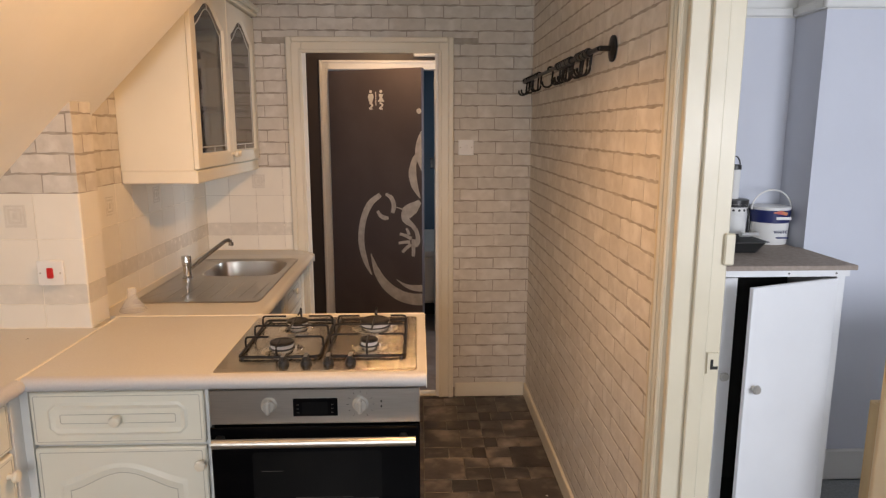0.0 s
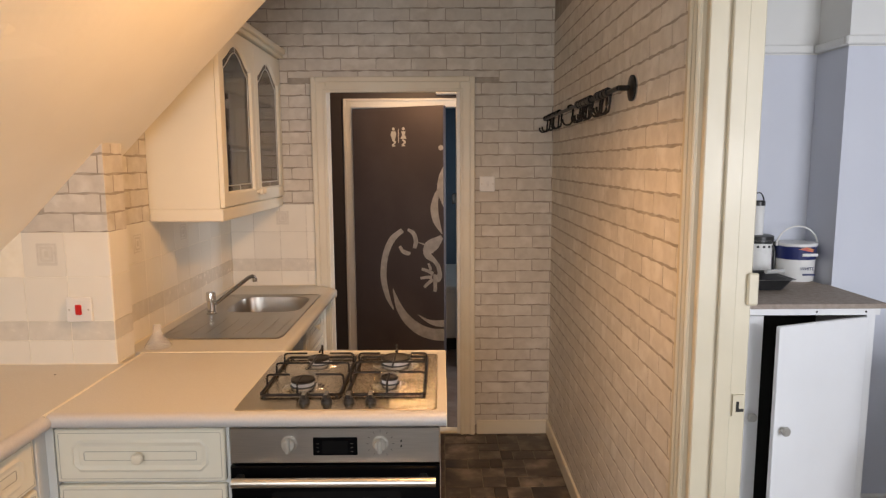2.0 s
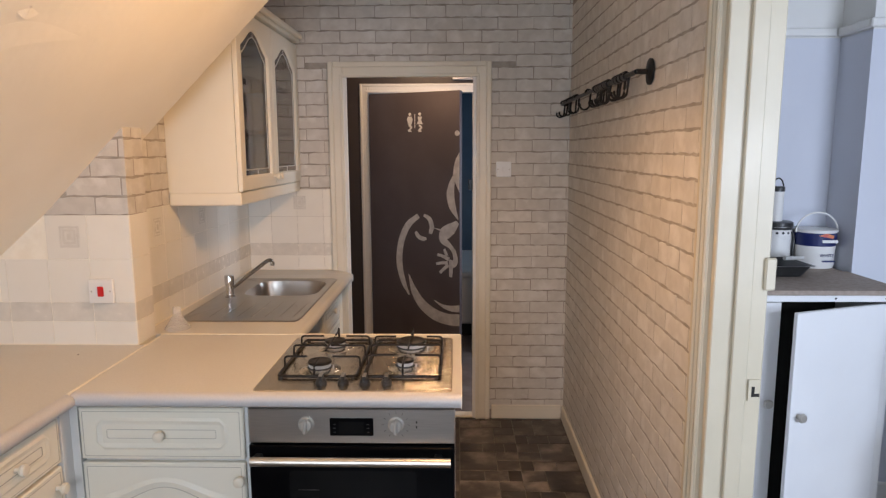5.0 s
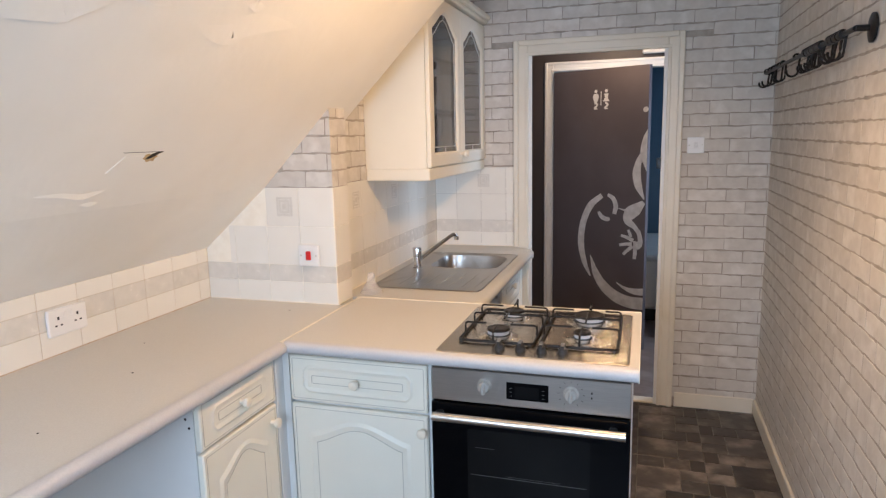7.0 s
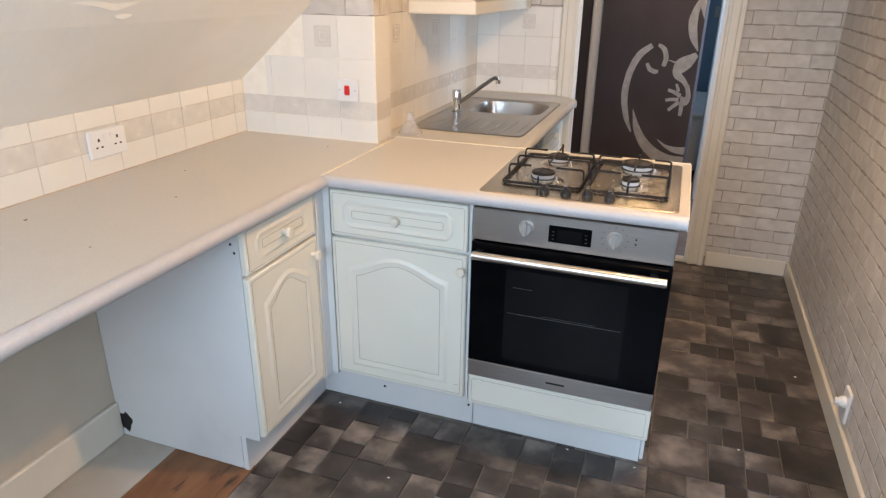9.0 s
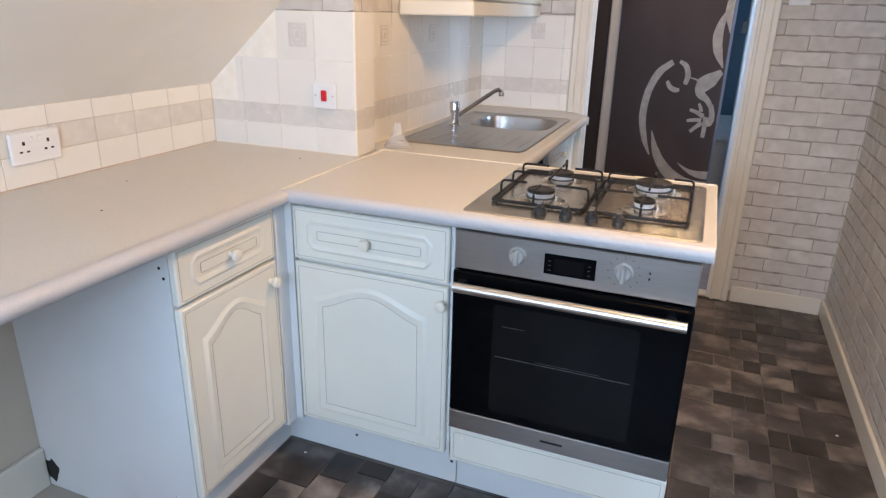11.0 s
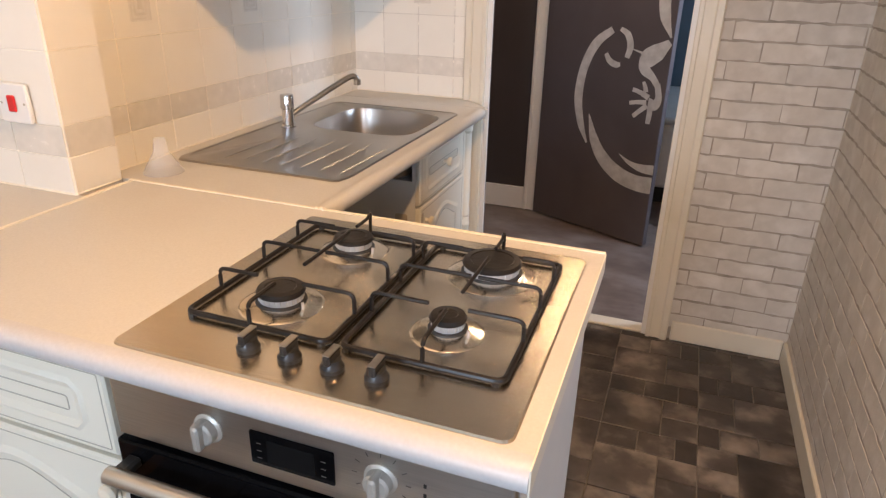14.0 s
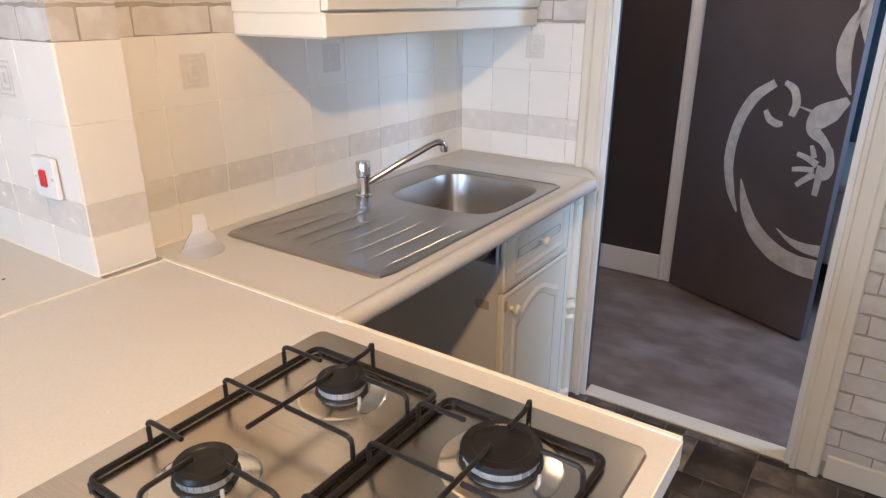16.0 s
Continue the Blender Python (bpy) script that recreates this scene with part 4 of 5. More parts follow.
# back and shelves of the cream cabinet are coloured dark to stand for shade
part("inside_back", boxes((-1.197, -1.19, cy0 + 0.018, cy1 - 0.018, cz0 + 0.018, cz1 - 0.018)), M_CABIN, wc, "inside back with shade put into its dark colour")
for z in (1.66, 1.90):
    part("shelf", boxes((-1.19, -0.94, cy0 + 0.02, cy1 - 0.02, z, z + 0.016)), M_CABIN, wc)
part("pelmet", boxes((-1.198, cxf + 0.012, cy0 - 0.002, cy1, 1.357, 1.412), bev=0.005), M_UNIT, wc, "moulded light pelmet")
part("cornice", boxes((-1.198, cxf + 0.040, cy0 - 0.02, cy1, cz1, cz1 + 0.02), (-1.198, cxf + 0.055, cy0 - 0.035, cy1, cz1 + 0.02, cz1 + 0.05), bev=0.006), M_UNIT, wc)


def glazed_door(y0, w, knob_u):
    m = axes((cxf + 0.020, y0, 1.416), (0, 1, 0))
    h = 0.742
    e = 0.062
    n = 16
    hole = arch_poly(e, w - e, e, h - e, 0.085, n)
    rim = [(0, 0), (w, 0)] + [(w + (0 - w) * i / n, h) for i in range(n + 1)]
    bm = bmesh.new()
    k = len(hole)
    rings = [[bm.verts.new((*p, z)) for p in poly] for poly, z in ((rim, -0.018), (rim, -0.003), (inset(rim, 0.003), 0.0), (inset(hole, -0.008), 0.0), (hole, -0.008), (hole, -0.018))]
    rings.append(rings[0])
    for a, b in zip(rings, rings[1:]):
        for i in range(k):
            bm.faces.new((a[i], a[(i + 1) % k], b[(i + 1) % k], b[i]))
    d = part("door", bm, M_UNIT, wc, m=m)
    pane = part("pane", prism(bmesh.new(), inset(hole, -0.006), -0.014, -0.011), M_GLASS, d, "dark leaded glass", m=m, smooth=False)
    pane.visible_shadow = False
    line = lambda k: arch_poly(e + k, w - e - k, e + k, h - e - k, 0.085, n)
    part("lead_line", strip_loop(line(0.022), line(0.026), -0.012, -0.0092, m), M_LEAD, pane)
    ticks = [(0.5 * w - 0.002, 0.5 * w + 0.002, e, e + 0.022), (0.5 * w - 0.002, 0.5 * w + 0.002, h - e - 0.022, h - e), (e, e + 0.022, 0.30, 0.304), (w - e - 0.022, w - e, 0.30, 0.304)]
    for a, b, c, f in ticks:
        part("lead_tick", boxes((a, b, c, f, -0.012, -0.0092)), M_LEAD, pane, m=m)
    knob(d, m, knob_u, 0.045)
    return d


glazed_door(cy0 + 0.002, 0.505, 0.478)
glazed_door(cy0 + 0.511, 0.503, 0.027)

# ---- hob ----
hob = thing("hob", (-0.3, 1.93, TOP), "stainless steel gas hob with four burners", "hob")
hx0, hx1, hy0, hy1 = -0.592, -0.016, 1.666, 2.206
HZ = TOP + 0.0035
bm = prism(bmesh.new(), rounded(hx0, hx1, hy0, hy1, 0.016, 4), TOP + 0.0003, HZ, bev=0.0025)
part("plate", bm, M_STEEL, hob, "brushed steel plate")
for x, y, r in ((-0.432, 1.850, 0.037), (-0.425, 2.077, 0.036), (-0.160, 2.074, 0.050), (-0.165, 1.867, 0.027)):
    b = part("burner", lathe(bmesh.new(), [(r + 0.029, 0.0), (r + 0.027, 0.0016), (r + 0.024, 0.0018), (r + 0.006, 0.0085), (r - 0.006, 0.0085)], Matrix.Translation((x, y, HZ - 0.0005)), 40), M_DISH, hob, "polished steel burner ring")
    part("collar", lathe(bmesh.new(), [(r + 0.003, 0.0078), (r + 0.002, 0.0100), (r - 0.006, 0.0105)], Matrix.Translation((x, y, HZ)), 28), M_KNOBBLACK, b)
    crown = bmesh.new()
    lathe(crown, [(r - 0.004, 0.0095), (r - 0.003, 0.0225)], Matrix.Translation((x, y, HZ)), 32)
    for j in range(24):
        c, s = math.cos(math.pi * j / 12), math.sin(math.pi * j / 12)
        box(crown, x + c * (r - 0.0040) - 0.0014, x + c * (r - 0.0040) + 0.0014, y + s * (r - 0.0040) - 0.0014, y + s * (r - 0.0040) + 0.0014, HZ + 0.0115, HZ + 0.022)
    part("flame_ring", crown, M_RING, b, "grey notched flame ring")
    part("cap", lathe(bmesh.new(), [(r, 0.022), (r + 0.001, 0.025), (r - 0.002, 0.0300), (r - 0.012, 0.0310), (r - 0.014, 0.0295), (0.006, 0.0295)], Matrix.Translation((x, y, HZ)), 28), M_IRON, b, "black enamel cap")
    part("igniter", lathe(bmesh.new(), [(0.0025, 0), (0.0025, 0.017)], Matrix.Translation((x + r + 0.008, y - 0.012, HZ)), 8), M_RING, b)
for x in (-0.402, -0.337, -0.273, -0.209):
    k = part("control_knob", lathe(bmesh.new(), [(0.0165, 0), (0.0165, 0.006), (0.0135, 0.010), (0.0125, 0.017)], Matrix.Translation((x, 1.722, HZ)), 18), M_KNOBBLACK, hob, "black control knob")
    g = part("grip", boxes((x - 0.0055, x + 0.0055, 1.705, 1.739, HZ + 0.012, HZ + 0.028), bev=0.003), M_KNOBBLACK, k)
    part("pointer", boxes((x - 0.0052, x + 0.0052, 1.707, 1.738, HZ + 0.0276, HZ + 0.0290)), M_OVENSTEEL, g, "grey steel top")


def pan_support(x0, x1, front, back, burners):
    """A wire pan support: a low frame and raised fingers that point at two burners."""
    s = thing("pan_support", ((x0 + x1) / 2, (front + back) / 2, HZ), "black enamelled wire pan support on the hob", "pan support", "pan supports")
    lo, hi = HZ + 0.0062, HZ + 0.042
    ring = bent([((x0 + x1) / 2, front, lo), (x1, front, lo), (x1, back, lo), (x0, back, lo), (x0, front, lo), ((x0 + x1) / 2, front, lo)], 0.015)
    part("frame", tube(bmesh.new(), ring, 0.0047), M_IRON, s)
    (fx, fy, fr), (gx, gy, gr) = burners
    mid_y = (fy + gy) / 2 + 0.004
    arms = [[(x0, fy, lo), (x0, fy, hi), (fx - fr - 0.003, fy, hi)], [(x1, fy, lo), (x1, fy, hi), (fx + fr + 0.003, fy, hi)],
            [(fx, front, lo), (fx, front, hi), (fx, fy - fr * 0.4, hi)],
            [(x0, mid_y, lo), (x0, mid_y, hi), (gx - 0.006, mid_y, hi)], [(x1, mid_y, lo), (x1, mid_y, hi), (gx + 0.006, mid_y, hi)],
            [(x0, gy, lo), (x0, gy, hi), (gx - gr - 0.003, gy, hi)], [(x1, gy, lo), (x1, gy, hi), (gx + gr + 0.003, gy, hi)],
            [(gx, back, lo), (gx, back, hi + 0.012), (gx, back - 0.008, hi), (gx, gy + gr * 0.4, hi)],
            [(gx, gy - gr * 0.5, hi + 0.001), (gx, fy + fr + 0.022, hi + 0.001)]]
    for a in arms:
        part("finger", tube(bmesh.new(), bent(a, 0.012), 0.0034), M_IRON, s)
    for x, y in ((x0, front), (x1, front), (x0, back), (x1, back)):
        part("rubber_foot", lathe(bmesh.new(), [(0.006, 0), (0.006, 0.006)], Matrix.Translation((x + (0.01 if x == x0 else -0.01), y, HZ)), 8), M_KNOBBLACK, s)


pan_support(-0.543, -0.306, 1.768, 2.147, ((-0.432, 1.850, 0.037), (-0.425, 2.077, 0.036)))
pan_support(-0.286, -0.054, 1.768, 2.147, ((-0.165, 1.867, 0.027), (-0.160, 2.074, 0.050)))


# ---- switches and sockets ----
def plate(name, m, w, h, label, category):
    t = thing(name, m.translation, label, category)
    part("face_plate", prism(bmesh.new(), rounded(-w / 2, w / 2, -h / 2, h / 2, 0.006, 3), 0, 0.009, bev=0.003), M_PLASTIC, t, m=m)
    return t


m = axes((0.258, NY - 0.003, 1.475), (1, 0, 0))
t = plate("light_switch", m, 0.086, 0.086, "white plastic light switch on the brick paper", "switch")
part("rocker", boxes((-0.008, 0.008, -0.013, 0.013, 0.008, 0.013), bev=0.002), M_PLASTIC, t, m=m)
for s in (-0.032, 0.032):
    part("screw", lathe(bmesh.new(), [(0.003, 0.008), (0.003, 0.0098)], m @ Matrix.Translation((s, 0, 0)), 8), M_PIN, t)
m = axes((-1.252, 2.112, 1.097), (1, 0, 0))
t = plate("cooker_switch", m, 0.088, 0.086, "white cooker switch with a red rocker on the tiles", "switch")
part("rocker", boxes((-0.011, 0.011, -0.018, 0.018, 0.008, 0.015), bev=0.003), M_RED, t, "red rocker", m=m)
for s in (-0.033, 0.033):
    part("screw", lathe(bmesh.new(), [(0.003, 0.008), (0.003, 0.0098)], m @ Matrix.Translation((s, 0, 0)), 8), M_PIN, t)
m = axes((-1.729, 1.395, 1.005), (0, 1, 0))
t = plate("double_socket", m, 0.146, 0.086, "white double socket on the tiled splashback", "socket")
for s in (-0.036, 0.036):
    part("outlet", boxes((s - 0.0035, s + 0.0035, 0.008, 0.018, 0.0085, 0.0096), (s - 0.014, s - 0.006, -0.012, -0.007, 0.0085, 0.0096), (s + 0.006, s + 0.014, -0.012, -0.007, 0.0085, 0.0096)), M_DARK, t, m=m)
    part("rocker", boxes((s * 0.35 - 0.006, s * 0.35 + 0.006, 0.014, 0.030, 0.008, 0.013), bev=0.002), M_PLASTIC, t, m=m)
m = axes((WX - 0.003, 2.075, 0.165), (0, -1, 0))
t = plate("wall_socket", m, 0.072, 0.118, "white wall outlet with a round plug above the skirting", "socket")
part("plug", lathe(bmesh.new(), [(0.020, 0.009), (0.020, 0.022), (0.013, 0.030), (0.012, 0.042)], m @ Matrix.Translation((0.004, 0.012, 0)), 16), M_PLASTIC, t)

# ---- hook rail ----
rail = thing("hook_rail", (WX - 0.03, 2.8, 1.80), "black iron rail crowded with s-shaped hooks", "hook rail")
rx, rz = WX - 0.05, 1.83
part("bar", tube(bmesh.new(), [(rx, 2.06, rz), (rx, 2.8, rz), (rx, 3.585, rz)], 0.008, 10), M_IRON, rail)
for y in (2.06, 3.585):
    f = part("flange", lathe(bmesh.new(), [(0.042, 0.004), (0.042, 0.010), (0.020, 0.016)], axes((WX, y, rz), (0, -1, 0)), 20), M_IRON, rail)
    part("bracket", tube(bmesh.new(), [(WX - 0.010, y, rz), (rx, y, rz)], 0.009, 10), M_IRON, f)
for y in (2.20, 2.25, 2.30, 2.34, 2.46, 2.49, 2.53, 2.56, 2.60, 2.64, 2.69, 2.85, 3.13, 3.20, 3.36, 3.44, 3.54):
    lean, turn = rnd.uniform(-0.018, 0.018), rnd.uniform(-1.0, 2.2)
    pts = []
    for k in range(9):
        a = radians(200 - 200 * k / 8)
        pts.append((rx + 0.012 * math.cos(a), y, rz + 0.002 + 0.012 * math.sin(a)))
    pts.append((rx + 0.008, y + lean, rz - 0.038))
    for k in range(7):
        a = radians(10 - 215 * k / 6)
        pts.append((rx - 0.010 + 0.018 * math.cos(a), y + lean + 0.004 * k * turn, rz - 0.054 + 0.018 * math.sin(a)))
    part("hook", tube(bmesh.new(), pts, 0.0046, 6), M_IRON, rail)
    if y < 2.7:
        part("clip", tube(bmesh.new(), [(rx, y - 0.016, rz), (rx, y, rz), (rx, y + 0.016, rz)], 0.0145, 12), M_IRON, rail)

# ---- damage in the sloped ceiling ----
SLOPE_U = Vector((0, 1, 0))
n_dir = Vector((0.3, 0, 0.303)).normalized()


def on_slope(x, y):
    z = 1.372 + (x + 1.43) * 1.01 if x < -1.13 else 1.675 + (x + 1.13) * 0.994
    if x < -1.43:
        z = 1.105 + (x + 1.74) * 0.861
    k = 0.861 if x < -1.43 else (1.01 if x < -1.13 else 0.994)
    up = Vector((1, 0, k)).normalized()
    w = Vector((0, 1, 0)).cross(up)
    m = Matrix((Vector((0, 1, 0)), up, w)).transposed().to_4x4()
    m.translation = (x, y, z)
    return m


def blot(cu, cv, seed, n=22, rough=0.25):
    r = random.Random(seed)
    k = [r.uniform(1 - rough, 1 + rough) for _ in range(n)]
    return [(cu * k[i] * math.cos(2 * math.pi * i / n), cv * k[i] * math.sin(2 * math.pi * i / n)) for i in range(n)]


slope_ob = bpy.data.objects["sloped_ceiling"]
flip = 1 if on_slope(-1.3, 1.3).col[2].z < 0 else -1


def peel(ctrl, width, x, y):
    """The curled edge of a loose layer of paint: a soft line on the slope, thick along one side."""
    pts = smooth_curve(ctrl, 8)
    n = len(pts)
    bm = bmesh.new()
    rows = []
    for i, p in enumerate(pts):
        d = (pts[min(i + 1, n - 1)] - pts[max(i - 1, 0)]).normalized()
        side = Vector((-d.y, d.x))
        k = math.sin(math.pi * i / (n - 1))
        rows.append([bm.verts.new((*(p + side * o), w * flip)) for o, w in ((0, -0.001), (-0.001, 0.0048 * k), (width * 0.25 * k, 0.0034 * k), (width * k + 0.001, 0.0002), (width * k + 0.001, -0.001))])
    for r0, r1 in zip(rows, rows[1:]):
        for i in range(4):
            bm.faces.new((r0[i], r0[i + 1], r1[i + 1], r1[i]))
    return part("paint_flake", bm, M_PLASTER, slope_ob, "lifted edge of old paint", m=on_slope(x, y))


# u runs along the wall, v up the slope
peel([(-0.12, 0.03), (-0.07, 0.0), (-0.01, -0.014), (0.035, -0.008), (0.07, 0.02), (0.13, 0.045), (0.20, 0.066), (0.275, 0.088)], 0.07, -1.003, 1.29)
peel([(-0.30, -0.03), (-0.17, -0.03), (-0.03, -0.018), (0.0, 0.0), (0.04, 0.03), (0.075, 0.055)], 0.06, -1.017, 0.857)
peel([(-0.03, -0.006), (0.0, -0.012), (0.03, 0.006)], 0.03, -0.925, 1.334)
peel([(-0.06, 0.006), (0.0, -0.006), (0.06, 0.0)], 0.035, -0.966, 1.01)
peel([(-0.15, 0.012), (-0.07, 0.006), (0.0, -0.010), (0.04, 0.0), (0.08, 0.012)], 0.014, -1.384, 1.176)
peel([(-0.03, 0.0), (0.0, -0.004), (0.03, 0.002)], 0.010, -1.410, 1.222)
part("crack", boxes((-0.115, 0.02, -0.0006, 0.0006, -0.001, 0.0006)), M_DARK, slope_ob, "hairline crack in the paint", m=on_slope(-1.278, 1.338))
part("paint_flake", prism(bmesh.new(), [(-0.13, -0.055), (-0.05, -0.075), (0.005, -0.04), (0.01, -0.012), (-0.03, 0.002), (-0.10, 0.004)], -0.001, 0.0012 * flip), M_PLASTER, slope_ob, "loose patch of paint beside the hole", m=on_slope(-1.290, 1.338))
h1 = part("hole", prism(bmesh.new(), [(p - 0.006, q - 0.006) for p, q in blot(0.026, 0.014, 21, 16, 0.35)], 0, 0.002 * flip), M_HOLE, slope_ob, "torn hole with yellow edge", m=on_slope(-1.290, 1.338))
part("hole_dark", prism(bmesh.new(), [(-0.022, -0.008), (-0.008, -0.006), (0.006, 0.002), (0.016, 0.012), (0.030, 0.019), (0.014, 0.018), (-0.004, 0.012), (-0.014, 0.004)], 0.001 * flip, 0.0032 * flip), M_DARK, h1, "inside back with shade put into its dark colour of the hole", m=on_slope(-1.290, 1.338))

# ---- hall: door with painted lizard ----
hinge, free = Vector((-0.697, 4.875)), Vector((0.011, 4.545))
du = (free - hinge).normalized()
DM = axes((hinge.x, hinge.y, 0), (du.x, du.y, 0))
door_3 = casing("door_3", -0.672, 0.117, 2.010, 4.90, 0.062, 0.024, M_WHITE, "white frame of the toilet door", 0.3)
leaf = thing("toilet_door", (hinge.x, hinge.y, 0.008), "dark brown toilet door standing ajar with a pale lizard mural", "door")
part("leaf", prism(bmesh.new(), rounded(0.034, 0.785, 0.008, 1.995, 0.002, 2), -0.038, 0, bev=0.002), M_DOOR, leaf, m=DM)


def ribbon(ctrl, widths):
    """A painted stroke along a soft line, of changing width."""
    pts = smooth_curve(ctrl)
    n = len(pts)
    left_side, right_side = [], []
    for i, p in enumerate(pts):
        d = (pts[min(i + 1, n - 1)] - pts[max(i - 1, 0)]).normalized()
        t = i / (n - 1) * (len(widths) - 1)
        k = min(int(t), len(widths) - 2)
        w = widths[k] + (widths[k + 1] - widths[k]) * (t - k)
        left_side.append((p.x - d.y * w / 2, p.y + d.x * w / 2))
        right_side.append((p.x + d.y * w / 2, p.y - d.x * w / 2))
    bm = bmesh.new()
    lo = [[bm.verts.new((*q, 0.0)) for q in s] for s in (left_side, right_side)]
    hi = [[bm.verts.new((*q, 0.0012)) for q in s] for s in (left_side, right_side)]
    for i in range(n - 1):
        bm.faces.new((hi[0][i], hi[0][i + 1], hi[1][i + 1], hi[1][i]))
        bm.faces.new((lo[0][i], hi[0][i], hi[0][i + 1], lo[0][i + 1]))
        bm.faces.new((lo[1][i + 1], hi[1][i + 1], hi[1][i], lo[1][i]))
    return bm


def clipped(bm, u1):
    geom = bm.verts[:] + bm.edges[:] + bm.faces[:]
    bmesh.ops.bisect_plane(bm, geom=geom, plane_co=(u1, 0, 0), plane_no=(1, 0, 0), clear_outer=True)
    return bm


strokes = [
    ([(0.45, 1.105), (0.36, 1.03), (0.30, 0.90), (0.283, 0.74), (0.315, 0.60), (0.365, 0.50)], (0.035, 0.05, 0.05, 0.052, 0.042, 0.010)),
    ([(0.362, 0.66), (0.41, 0.53), (0.48, 0.435), (0.58, 0.37), (0.69, 0.345), (0.80, 0.35)], (0.005, 0.055, 0.075, 0.085, 0.085, 0.09)),
    ([(0.575, 0.48), (0.64, 0.445), (0.71, 0.430), (0.80, 0.435)], (0.004, 0.022, 0.042, 0.055)),
    ([(0.495, 1.112), (0.54, 1.085), (0.560, 1.03), (0.548, 0.975)], (0.020, 0.034, 0.036, 0.028)),
    ([(0.425, 0.985), (0.450, 0.950), (0.490, 0.935), (0.515, 0.940)], (0.022, 0.032, 0.032, 0.018)),
    ([(0.765, 1.44), (0.728, 1.36), (0.712, 1.27), (0.728, 1.18), (0.772, 1.09)], (0.004, 0.040, 0.062, 0.055, 0.008)),
    ([(0.82, 1.60), (0.775, 1.50), (0.760, 1.40), (0.790, 1.28)], (0.03, 0.05, 0.05, 0.01)),
    ([(0.770, 1.07), (0.715, 1.02), (0.670, 0.985), (0.655, 0.935), (0.705, 0.895), (0.735, 0.86)], (0.03, 0.085, 0.095, 0.06, 0.035, 0.03)),
    ([(0.64, 1.005), (0.575, 1.020)], (0.014, 0.004)),
    ([(0.735, 0.87), (0.752, 0.80), (0.735, 0.765), (0.700, 0.765)], (0.03, 0.035, 0.055, 0.06)),
    ([(0.700, 0.795), (0.650, 0.815), (0.605, 0.825)], (0.030, 0.024, 0.020)),
    ([(0.690, 0.770), (0.640, 0.765), (0.595, 0.755)], (0.026, 0.022, 0.020)),
    ([(0.695, 0.755), (0.655, 0.720), (0.625, 0.690)], (0.028, 0.024, 0.022)),
    ([(0.715, 0.750), (0.715, 0.705), (0.712, 0.665)], (0.030, 0.028, 0.024)),
    ([(0.680, 0.820), (0.672, 0.845), (0.66, 0.87)], (0.026, 0.022, 0.016)),
]
mural = part("mural", clipped(ribbon(*strokes[0]), 0.784), M_MURAL, leaf, "pale grey painted lizard", m=DM @ Matrix.Translation((0, 0, 0.0006)))
for c, w in strokes[1:]:
    part("stroke", clipped(ribbon(c, w), 0.784), M_MURAL, mural, m=DM @ Matrix.Translation((0, 0, 0.0006)))
part("stroke", lathe(bmesh.new(), [(0.019, 0), (0.018, 0.0012)], DM @ Matrix.Translation((0.765, 1.70, 0)), 16), M_MURAL, mural)
# toilet sign: two plain cross-legged figures and a bar
sign = part("sign_bar", boxes((0.424, 0.430, 1.742, 1.838, 0.0, 0.0016)), M_PLASTIC, leaf, "white toilet sign", m=DM)
for c, skirt in ((0.386, 0), (0.468, 1)):
    S = DM @ Matrix.Translation((c, 1.79, 0))
    part("sign_head", lathe(bmesh.new(), [(0.0115, 0), (0.0115, 0.0016)], S @ Matrix.Translation((0, 0.050, 0)), 14), M_PLASTIC, sign)
    body = [(-0.010, -0.030), (0.010, -0.030), (0.024, 0.012), (0.016, 0.034), (-0.016, 0.034), (-0.024, 0.012)] if not skirt else [(-0.026, -0.022), (0.026, -0.022), (0.010, 0.006), (0.018, 0.032), (-0.018, 0.032), (-0.010, 0.006)]
    part("sign_body", prism(bmesh.new(), body, 0, 0.0016, m=S), M_PLASTIC, sign)
    part("sign_legs", ribbon([(-0.008, -0.028), (0.012, -0.045), (-0.010, -0.068), (0.014, -0.072)], (0.014, 0.014, 0.012, 0.008)), M_PLASTIC, sign, m=S)

closer = thing("door_closer", (0.06, 4.88, 2.09), "grey metal door closer above the toilet door", "door closer")
part("closer_body", boxes((-0.04, 0.16, 4.862, 4.899, 2.10, 2.135), bev=0.006), M_LEAD, closer)
single("ceiling_batten", boxes((-0.73, -0.66, 4.885, 4.899, 2.135, 2.158), bev=0.004), M_WHITE, "small white cable clip on the hall wall", "fitting", loc=(-0.7, 4.89, 2.14))

# ---- bathroom glimpse ----
bath = thing("bathtub", (0.25, 5.7, 0), "white bathtub rim seen past the door", "bathtub")
part("tub", boxes((-0.1, 0.6, 5.35, 6.55, 0.10, 0.52), bev=0.02), M_OFFWHITE, bath)
part("rim", boxes((-0.12, 0.62, 5.32, 6.58, 0.52, 0.56), bev=0.012), M_WHITE, bath)
part("foot_panel", boxes((-0.08, 0.58, 5.37, 6.53, 0.0, 0.10)), M_DARK, bath)
single("door_lock", boxes((0.080, 0.112, 4.925, 4.97, 1.28, 1.36), bev=0.003), M_KNOBBLACK, "small black lock box on the door frame", "lock", loc=(0.105, 4.95, 1.3))
part("lining", boxes((-0.74, -0.682, 4.90, 5.0, 0, 2.02), (0.112, 0.17, 4.90, 5.0, 0, 2.02), (-0.682, 0.112, 4.90, 5.0, 2.01, 2.075)), M_WHITE, door_3)

